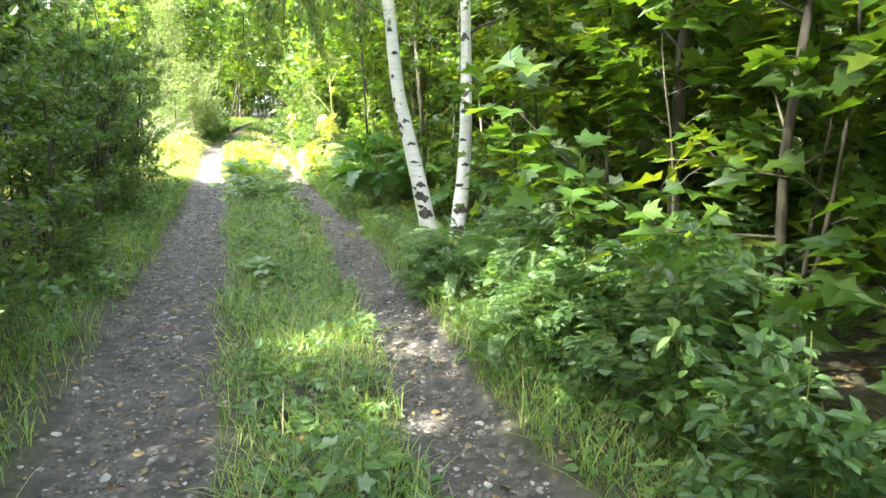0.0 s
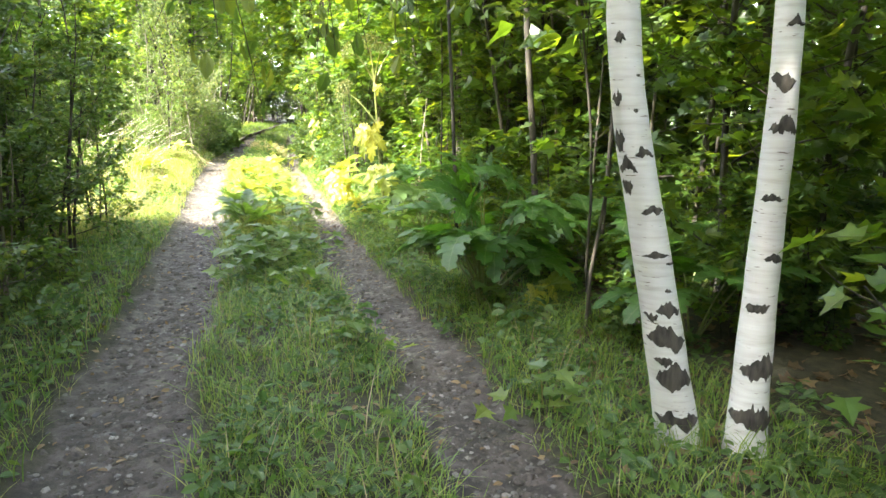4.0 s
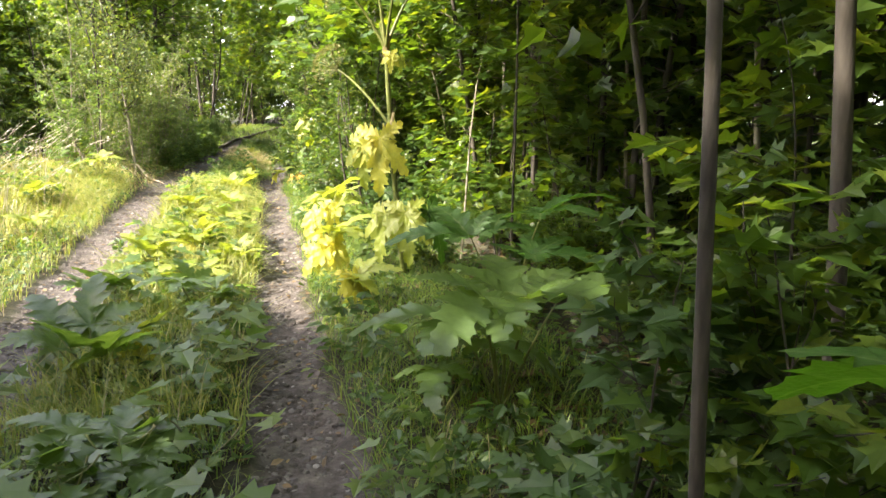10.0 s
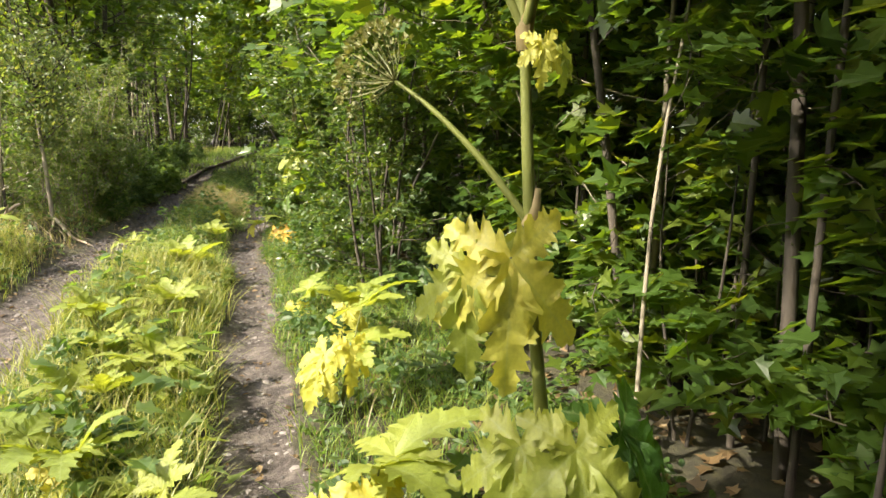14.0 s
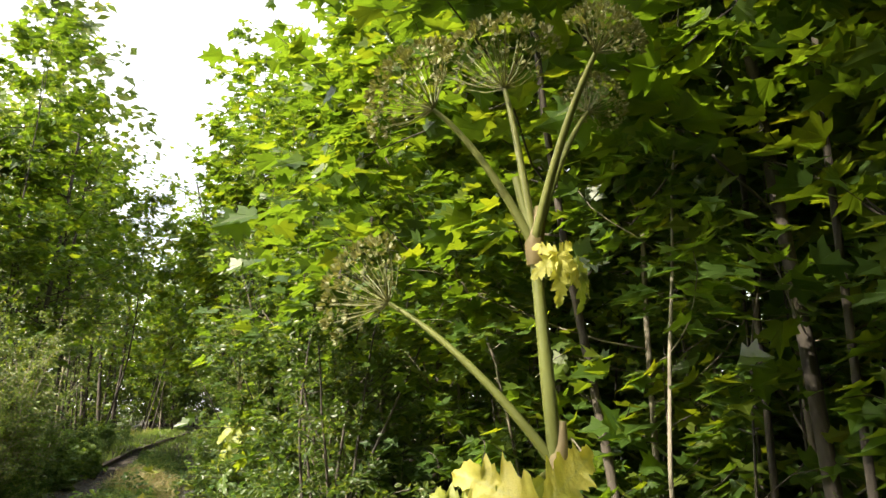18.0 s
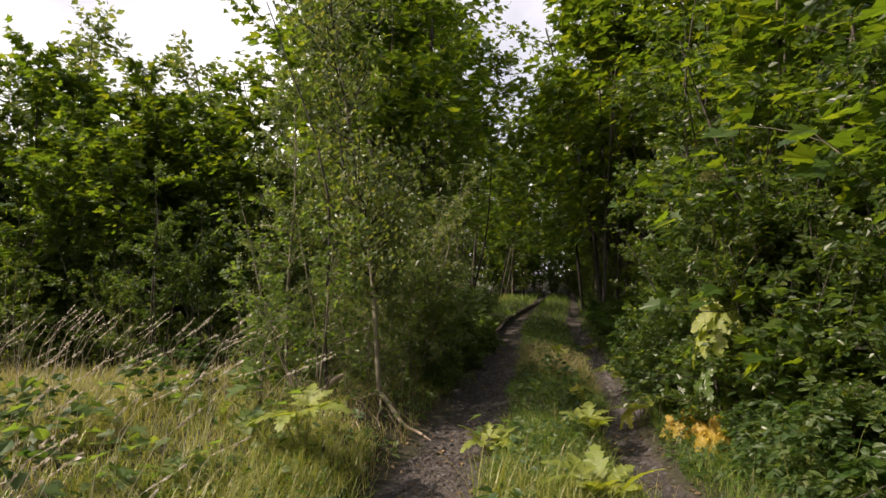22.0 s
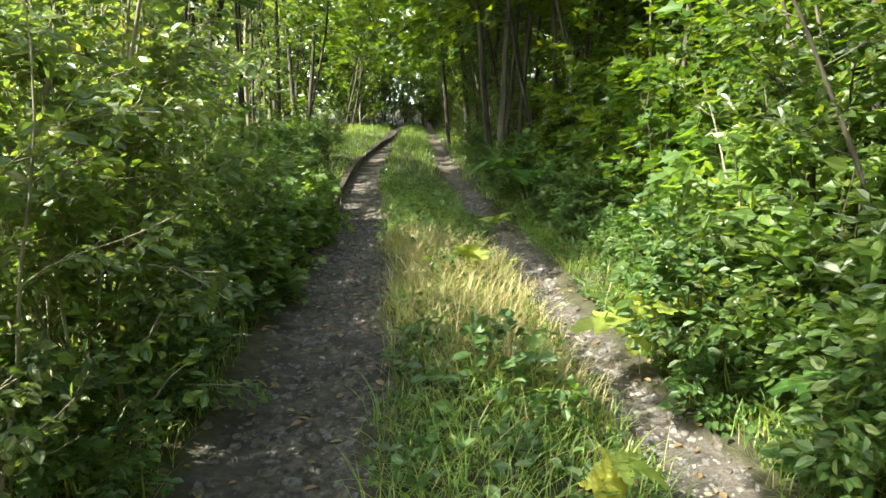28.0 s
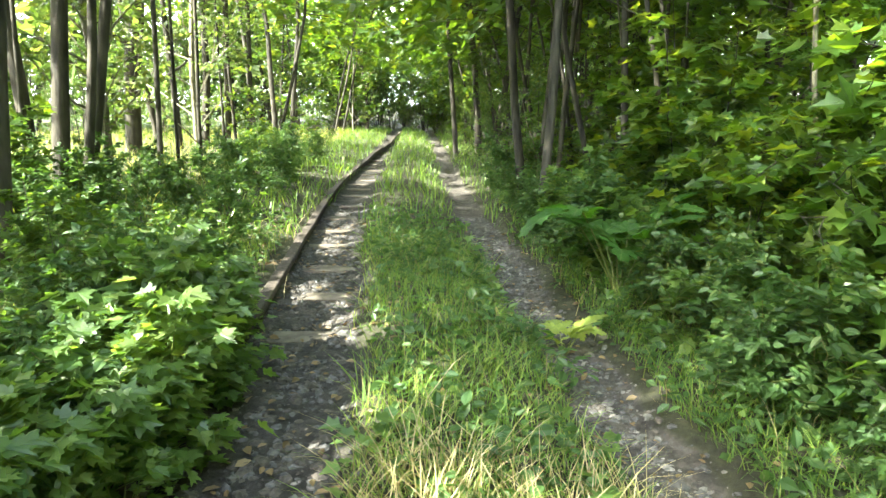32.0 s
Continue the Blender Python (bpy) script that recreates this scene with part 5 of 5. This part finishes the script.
hogweed(1.7, 8.3, 9, 0.5, 0.44, GREEN_HOG, spread=0.34, turn0=10, lift=(-20, 15))
for hx, hy in ((2.5, 7.1), (2.95, 7.8), (2.7, 8.6), (3.2, 8.9)):
    hogweed(hx, hy, 7, 0.5, 0.42, GREEN_HOG, spread=0.3, turn0=hx * 90, lift=(-15, 12))
# lighter leaf colour on these two stands in for a spot of sun
hogweed(1.72, 10.5, 6, 0.55, 0.44, GREEN_HOG, LEAF_BUSH, spread=0.24, turn0=190, lift=(-10, 10))
hogweed(1.5, 10.6, 4, 0.36, 0.34, GREEN_HOG, LEAF_BUSH, spread=0.2, turn0=60, lift=(-10, 10))
hogweed(2.08, 11.5, 4, 0.66, 0.48, GREEN_HOG, spread=0.2, turn0=170, lift=(-8, 12))
hogweed(1.25, 21.45, 7, 0.34, 0.38, GREEN_HOG, LEAF_LIME, spread=0.12, lift=(25, 60))
hogweed(1.62, 25.75, 7, 0.55, 0.42, GREEN_HOG, spread=0.24, lift=(0, 25))
hogweed(2.05, 17.4, 6, 0.42, 0.38, GREEN_HOG, spread=0.25)
hogweed(1.55, 20.3, 6, 0.5, 0.36, GREEN_HOG, spread=0.2)
PALE = "low hogweed in the grass, its yellow-green leaves coloured pale for the sun"
for hx, hy, ht, hs, hn, hw in ((0.14, 5.0, 0.16, 0.2, 4, 0), (0.49, 8.7, 0.16, 0.16, 3, 1), (0.1, 9.4, 0.2, 0.26, 4, 0), (0.3, 10.2, 0.22, 0.28, 4, 0), (0.05, 11.1, 0.28, 0.34, 5, 0),
                               (0.32, 12.6, 0.24, 0.28, 5, 0), (0.5, 13.3, 0.18, 0.26, 5, 0), (0.0, 12.9, 0.3, 0.3, 5, 0), (0.2, 13.6, 0.28, 0.3, 5, 1), (0.42, 12.0, 0.28, 0.3, 5, 0), (-0.1, 12.2, 0.3, 0.3, 5, 0), (0.4, 14.5, 0.24, 0.28, 5, 0), (0.0, 15.4, 0.24, 0.26, 5, 0), (0.35, 15.9, 0.2, 0.26, 4, 0), (0.15, 14.3, 0.2, 0.26, 4, 1),
                               (0.1, 14.9, 0.22, 0.24, 4, 0), (-0.29, 18.45, 0.12, 0.22, 4, 0), (0.3, 17.4, 0.2, 0.3, 5, 0), (0.25, 16.2, 0.16, 0.22, 4, 0), (0.4, 22.6, 0.15, 0.2, 3, 0),
                               (-1.29, 17.5, 0.42, 0.26, 3, 0), (-1.7, 16.2, 0.3, 0.26, 4, 0), (-1.3, 14.8, 0.3, 0.24, 4, 0), (1.05, 25.0, 0.15, 0.2, 3, 0), (0.45, 19.2, 0.2, 0.24, 4, 0)):
    # sunlight in the leaf colour: lime past the shade edge, darker green before it
    hogweed(hx, hy, hn + 1, ht, hs * 0.85, PALE if hy > 12.3 else "low hogweed in the grass, its green coloured darker for the shade", LEAF_LIME if hy > 12.3 else LEAF_BUSH, hw, spread=hs * 0.35)
YELLOW = "wilting hogweed with drooping yellow leaves beside the rut"
for hx, hy, ht, hs, hn, hw in ((0.18, 11.35, 0.24, 0.24, 3, 3), (1.2, 13.0, 0.38, 0.34, 4, 3), (1.28, 14.2, 0.5, 0.34, 4, 3), (1.2, 16.05, 0.22, 0.22, 4, 3), (0.42, 20.35, 0.22, 0.18, 3, 3),
                               (0.98, 19.95, 0.25, 0.24, 3, 1), (1.25, 12.2, 0.3, 0.3, 3, 2), (2.0, 8.1, 0.2, 0.22, 4, 3), (1.45, 15.2, 0.4, 0.3, 4, 2)):
    hogweed(hx, hy, hn + 1, ht, hs * 0.95, YELLOW, LEAF_LIME, hw, spread=hs * 0.4)

for hx, hy, ht, hs, hn in ((1.26, 19.62, 0.3, 0.36, 3), (1.36, 19.2, 0.26, 0.3, 3)):
    hogweed(hx, hy, hn + 2, ht, hs, "withered hogweed with hanging amber and brown leaves", LEAF_LIME, hn, spread=0.16, wilt_mat=LEAF_AMBER)


def umbel_mesh(r):
    """Dry flower head: rays like a parasol with bunches of seeds at their ends."""
    pieces = []
    n = 38
    for i in range(n):
        a = i * 2.39996
        th = 1.15 * math.sqrt((i + 0.5) / n)
        d = np.array([math.sin(th) * math.cos(a), math.sin(th) * math.sin(a), math.cos(th)])
        end = d * r
        pieces.append(tube(np.array([(0, 0, 0), end * 0.5 + (0, 0, -0.06 * r), end]), [0.0016, 0.0013, 0.001], 3))
        k = 16
        dd = unit(d + rng.normal(0, 0.5, (k, 3)))
        pieces.append(scatter(DIAMOND[0], DIAMOND[1], end + dd * 0.016, dd, rng.normal(0, 1, (k, 3)), rng.uniform(0.012, 0.022, k)))
    v, f = merge(pieces)
    return mesh_of("umbel", v, f, UMBEL)


UMBELS = [umbel_mesh(0.15), umbel_mesh(0.11)]


def flowering(x, y, line, branches, leaves, label):
    """A tall hogweed gone to seed. line: its stem; branches: (height, end, umbel radius)."""
    e = tagged(new("flowering_hogweed"), label, "hogweed", "hogweed plants")
    e.location = (x, y, float(height(x, y)) - 0.02)
    pts = np.array(line, float)
    u = np.linspace(0, 1, 16)
    p = np.stack([np.interp(u, np.linspace(0, 1, len(pts)), pts[:, k]) for k in range(3)], -1)
    v, f = tube(p, np.linspace(0.024, 0.011, 16) * (1 + 0.12 * np.sin(u * 40) ** 8), 12)
    part("stem", mesh_of("hogweed_stem", v, f, STEM, True), e, "ridged pale green stem")
    for h, end, r in branches:
        foot = np.array([np.interp(h, p[:, 2], p[:, k]) for k in range(3)])
        end = np.array(end, float)
        mid = (foot + end) / 2 + np.array([0, 0, 0.08])
        t = np.linspace(0, 1, 9)[:, None]
        q = (1 - t) ** 2 * foot + 2 * t * (1 - t) * mid + t ** 2 * end
        v, f = tube(q, np.linspace(0.013, 0.006, 9), 8)
        part("branch", mesh_of("hogweed_branch", v, f, STEM, True), e)
        d = Vector(q[-1] - q[-2])
        ob = part("umbel", UMBELS[0] if r > 0.13 else UMBELS[1], e, "green seed head like a parasol")
        ob.matrix_local = Matrix.Translation(Vector(end)) @ d.to_track_quat("Z", "Y").to_matrix().to_4x4() @ Matrix.Diagonal((r / 0.15, r / 0.15, r / 0.15, 1))
        sv, sf = tube(np.array([foot - (0, 0, 0.05), foot, foot + (0.012, 0, 0.05), foot + (0.02, 0, 0.1)]), [0.02, 0.024, 0.02, 0.012], 10)
        part("sheath", mesh_of("sheath", sv, sf, STRAW, True), e, "cream papery sheath")
    for tip_h, tip, size, heading, pitch, mt in leaves:
        foot = np.array([np.interp(tip_h, p[:, 2], p[:, k]) for k in range(3)])
        hog_leaf(e, foot, tip, size, heading, pitch, mt, True)
    return e


flowering(1.74, 12.72, [(0, 0, 0), (-0.03, 0, 0.35), (-0.06, 0.04, 0.8), (-0.07, 0.07, 1.12), (-0.09, 0.08, 1.62), (-0.12, 0.1, 1.8)],
          [(1.1, (-0.4, 0.3, 1.5), 0.15), (1.62, (-0.32, 0.15, 1.98), 0.15), (1.62, (-0.14, 0.1, 2.04), 0.16), (1.62, (0.12, 0.12, 2.02), 0.12), (1.62, (-0.06, -0.2, 2.0), 0.12)],
          [(1.1, (-0.16, -0.02, 1.02), 0.42, 165, -80, LEAF_YELLOW), (1.1, (-0.26, 0.03, 0.98), 0.34, 150, -82, LEAF_LIME), (0.42, (-0.02, -0.16, 0.52), 0.4, 170, -60, LEAF_LIME), (0.42, (0.16, -0.08, 0.52), 0.42, 205, -60, LEAF_HOG),
           (0.42, (-0.14, -0.06, 0.5), 0.38, 140, -66, LEAF_LIME), (1.62, (-0.07, 0.0, 1.58), 0.13, 170, -84, LEAF_YELLOW), (1.62, (0.0, 0.03, 1.56), 0.12, 200, -80, LEAF_LIME)],
          "tall hogweed gone to seed with wilting yellow leaves")
flowering(1.5, 19.15, [(0, 0, 0), (-0.02, -0.02, 0.5), (-0.06, -0.04, 1.0), (-0.1, -0.06, 1.5), (-0.1, -0.08, 1.8)],
          [(1.5, (-0.12, -0.1, 2.0), 0.13), (1.0, (0.2, -0.1, 1.5), 0.12)],
          [(0.9, (-0.16, -0.06, 0.95), 0.36, 80, -55, LEAF_LIME), (1.2, (-0.16, 0.0, 1.2), 0.3, 40, -50, LEAF_BUSH), (0.5, (-0.2, -0.1, 0.6), 0.3, 100, -60, LEAF_BUSH), (0.6, (-0.1, -0.16, 1.1), 0.42, 160, -55, LEAF_LIME), (1.4, (0.0, -0.1, 1.35), 0.25, 170, -60, LEAF_LIME)],
          "tall hogweed with limp yellow-green leaves beside the rut")


# ---- bank with a small birch and bare roots ----
def rooted_birch(x, y):
    reseed(5)
    e = tagged(new("small_birch"), "small birch on the bank with bare pale roots", "tree")
    z = float(height(x, y))
    e.location = (x, y, z)
    p, r = limb((0, 0, -0.05), (-0.1, 0.1, 1), 4.1, 0.024, 0.005, 0.03, 12)
    v, f = tube(p, r, 9)
    part("trunk", mesh_of("trunk", v, f, BARK_GREY, True), e)
    q, r = limb((-0.42, -0.05, -0.05), (-0.06, 0.05, 1), 3.4, 0.017, 0.004, 0.05, 12)
    v, f = tube(q, r, 8)
    part("trunk", mesh_of("trunk", v, f, BARK_DARK, True), e, "thinner dark second stem")
    wood, pos, dirs = [], [], []
    for b in range(100):
        q, dd = along_limb(p, rng.uniform(0.2, 0.9) if b % 3 else rng.uniform(0.2, 0.42))
        az = rng.random() * 6.28
        bp, br = limb(q, (math.cos(az), math.sin(az), 0.6), rng.uniform(0.3, 0.8), 0.008, 0.002, 0.15, 5)
        wood.append(tube(bp, br, 4))
        k = 60
        g = rng.random(k) ** 0.7
        pos.append(np.stack([np.interp(g, np.linspace(0, 1, 6), bp[:, j]) for j in range(3)], -1) + rng.normal(0, 0.09, (k, 3)))
        dirs.append(rng.normal(0, 0.6, (k, 3)) - np.array([0, 0, 0.5]))
    pos, dirs = np.concatenate(pos), np.concatenate(dirs)
    v, f = scatter(OVAL[0], OVAL[1], pos, dirs, rng.normal(0, 1, pos.shape) + (0, 0, 0.6), rng.uniform(0.03, 0.055, len(pos)))
    part("crown", mesh_of("crown", v, f, LEAF_GREY), e)
    v, f = merge(wood)
    tagged(part("branchwork", mesh_of("branches", v, f, BARK_DARK, True), e), kind="stuff")
    for k in range(26):
        main = k < 5
        bx, by = (0.0, 0.0) if main else (rng.uniform(-0.15, 0.22), rng.uniform(-1.3, 0.7))
        ex, ey = ((0.5, -0.45), (0.42, -0.05), (0.12, -0.7), (-0.35, -0.3), (0.1, 0.6))[k] if main else (rng.uniform(0.08, 0.32), rng.normal(0, 0.3))
        rr = (0.022, 0.009, 0.008, 0.01, 0.007)[k] if main else rng.uniform(0.003, 0.008)
        t = np.linspace(0, 1, 14)
        a, b, c = rng.uniform(4, 11, 3)
        qx = bx + ex * t + rng.uniform(0.01, 0.04) * np.sin(t * a) * t
        qy = by + ey * t + rng.uniform(0.02, 0.06) * np.sin(t * b + c) * t
        qz = height(x + qx, y + qy) - z + (0.05 if main else 0.025) * (1 - t) * (0.6 + 0.4 * np.cos(t * c)) + 0.008 - 0.03 * t ** 4
        v, f = tube(np.stack([qx, qy, qz], -1), np.linspace(rr, rr * 0.35, 14), 6)
        part("root", mesh_of("root", v, f, ROOT if main or k % 3 == 0 else BARK_DARK, True), e, "bare pale root" if main else "")
    return e


rooted_birch(-1.17, 19.15)


def fallen_branch(start, end, r):
    e = tagged(new("fallen_branch"), "pale barkless broken branch lying on the bank", "branch")
    z = float(height(start[0], start[1]))
    e.location = (start[0], start[1], z)
    t = np.linspace(0, 1, 12)
    q = np.stack([(end[0] - start[0]) * t, (end[1] - start[1]) * t + 0.02 * np.sin(t * 6), end[2] * t + 0.012 * np.sin(t * 9)], -1)
    v, f = tube(q, np.linspace(r, r * 0.6, 12) * (1 + 0.12 * np.sin(t * 17)), 9)
    part("stick", mesh_of("fallen_branch", v, f, ROOT, True), e)
    v, f = tube(q[7] + np.linspace(0, 1, 5)[:, None] * np.array([0.06, -0.1, 0.1]), np.linspace(r * 0.5, r * 0.2, 5), 6)
    part("twig", mesh_of("broken_twig", v, f, ROOT, True), e)


fallen_branch((-1.72, 18.75), (-1.42, 18.95, 0.2), 0.026)
birch_bush.place(-1.66, 19.0, 40, 0.75, 2)
birch_bush.place(-1.33, 19.5, 200, 0.55, 0)
birch_bush.place(-1.12, 19.75, 90, 0.42, 2)
birch_bush.place(-2.0, 18.7, 130, 0.5, 3)


# ---- trunks of the open wood past the bank ----
def stems(x, y, specs, label):
    """A clump of trunks from one stool."""
    e = tagged(new("tree_clump"), label, "tree", "clumps of maple stems")
    reseed(x, y)
    e.location = (x, y, float(height(x, y)))
    pos = []
    for dx, dy, lx, ly, r, h in specs:
        p, rr = limb((dx, dy, -0.1), (lx, ly, 1), h, r, r * 0.35, 0.035, 12)
        v, f = tube(p, rr, 10)
        part("trunk", mesh_of("trunk", v, f, BARK_DARK, True), e)
        wood = []
        for b in range(16):
            q, dd = along_limb(p, rng.uniform(0.34, 0.98))
            az = rng.random() * 6.28
            bp, br = limb(q, (math.cos(az), math.sin(az), 0.35), rng.uniform(0.9, 2.0), 0.015, 0.003, 0.12, 6)
            wood.append(tube(bp, br, 4))
            k = 30
            g = 0.2 + 0.8 * rng.random(k) ** 0.7
            pos.append(np.stack([np.interp(g, np.linspace(0, 1, 7), bp[:, j]) for j in range(3)], -1) + rng.normal(0, 0.2, (k, 3)) * (1, 1, 0.5))
        v, f = merge(wood)
        tagged(part("branchwork", mesh_of("branches", v, f, BARK_DARK, True), e), kind="stuff")
    pos = np.concatenate(pos)
    d = rng.normal(0, 1, pos.shape) * (1, 1, 0.3) - (0, 0, 0.3)
    v, f = scatter(MAPLE_FAR[0], MAPLE_FAR[1], pos, d, np.array([0, 0, 1.0]) + rng.normal(0, 0.4, pos.shape), rng.uniform(0.1, 0.18, len(pos)))
    part("crown", mesh_of("crown", v, f, LEAF_MAPLE), e)
    return e


CLUMP = "clump of dark maple trunks with a light green canopy"
stems(-2.3, 27.5, [(0, 0, 0.02, 0, 0.07, 7.5), (0.14, 0.1, 0.1, 0.02, 0.05, 7), (-0.2, 0.1, -0.1, 0, 0.06, 7), (-0.3, -0.1, -0.22, 0, 0.05, 6), (0.2, -0.1, 0.14, -0.05, 0.04, 5.5)], CLUMP)
stems(-2.1, 25.6, [(0, 0, -0.05, 0, 0.1, 7.5), (0.18, 0.06, 0.06, 0, 0.06, 7), (-0.2, 0, -0.2, 0.05, 0.06, 6.5), (0.05, 0.2, -0.12, 0, 0.045, 6)], CLUMP)
stems(-3.1, 36.5, [(0, 0, 0.04, 0, 0.08, 8), (0.4, 0.2, 0.08, 0, 0.07, 8), (-0.5, 0, -0.08, 0, 0.07, 8), (0.8, 0.3, 0.1, 0, 0.06, 7.5), (-0.9, 0.1, -0.14, 0, 0.07, 7.5)], CLUMP)
stems(-2.2, 41, [(0, 0, 0.04, 0, 0.08, 8), (0.4, 0.2, 0.08, 0, 0.07, 8), (-0.5, 0, -0.08, 0, 0.07, 8)], CLUMP)
stems(2.7, 37, [(0, 0, -0.04, 0, 0.08, 8), (0.4, 0.2, 0.08, 0, 0.07, 8), (-0.5, 0, -0.12, 0, 0.06, 8)], CLUMP)
stems(1.66, 27.8, [(0, 0, 0.02, 0, 0.045, 7.5)], "slim dark maple trunk with a light green canopy")
stems(1.96, 29.7, [(0, 0, -0.02, 0, 0.055, 7.5), (0.5, 0.3, 0.05, 0, 0.035, 7)], CLUMP)


# ---- old rails and sleepers ----
def rail_line(y):
    return np.interp(y, [22, 25.4, 28.1, 31.3, 35.5, 39.2, 60], [-0.66, -0.46, -0.35, -0.13, 0.32, 0.85, 2.9])


def rail(line, y0, y1, sink, label):
    """A rusty flat-bottomed rail following the track: foot, web and worn head."""
    e = tagged(new("rail"), label, "rail", "old rails")
    ys = np.arange(y0, y1, 0.5)
    xs = line(ys)
    zs = np.array([float(height(a, b)) for a, b in zip(line(ys) + 0.15, ys)])
    e.location = (float(xs[0]), y0, float(zs[0]) - sink)
    for name, prof in (("foot", [(-0.062, 0), (0.062, 0), (0.062, 0.01), (0.012, 0.024), (-0.012, 0.024), (-0.062, 0.01)]),
                       ("web", [(-0.011, 0.022), (0.011, 0.022), (0.009, 0.097), (-0.009, 0.097)]),
                       ("head", [(-0.009, 0.094), (0.009, 0.094), (0.034, 0.106), (0.034, 0.132), (0.028, 0.138), (-0.028, 0.138), (-0.034, 0.132), (-0.034, 0.106)])):
        k = len(prof)
        v = [(a - xs[0] + px, y - y0, c - zs[0] + pz) for a, y, c in zip(xs, ys, zs) for px, pz in prof]
        f = [(i * k + j, i * k + (j + 1) % k, (i + 1) * k + (j + 1) % k, (i + 1) * k + j) for i in range(len(ys) - 1) for j in range(k)]
        part(name, mesh_of("rail_" + name, v, f, RUST), e)
    return e


rail(rail_line, 22.8, 46, 0.04, "rusty old rail along the edge of a rut, half buried")
rail(lambda y: 0.57 + 0.03 * (y - 23.5), 22.9, 25.2, 0.085, "short length of rusty rail showing through the grass")


reseed(77)
for k in range(22):
    ry = rng.uniform(22.0, 24.7)
    bright_maple.place(rail_line(ry) + rng.uniform(-0.22, 0.02), ry, scale=rng.uniform(0.36, 0.55))
for k in range(14):
    ry = rng.uniform(22.4, 25.4)
    verge_bush.place(rail_line(ry) + rng.uniform(-0.5, -0.15), ry, scale=rng.uniform(0.35, 0.5))


def sleeper(y):
    bm = bmesh.new()
    bmesh.ops.create_cube(bm, size=1)
    for q in bm.verts:
        q.co = Vector((q.co.x * 0.5 + rng.normal(0, 0.008), q.co.y * 0.17 + rng.normal(0, 0.012), q.co.z * 0.08))
    bmesh.ops.bevel(bm, geom=bm.edges[:], offset=0.012, segments=2, affect="EDGES")
    ob = new("sleeper", bm_mesh("sleeper", bm, TIMBER, False))
    x = float(rut_left(y)) + rng.normal(0, 0.02)
    ob.matrix_world = pose(x, y, float(height(x, y)) - 0.03, 0, 0, rng.normal(0, 2) - 4.8)
    return tagged(ob, "worn wooden sleeper flush with the dark earth", "sleeper", "sleepers in the rut")


for k in range(16):
    sleeper(24.9 + k * 0.66)
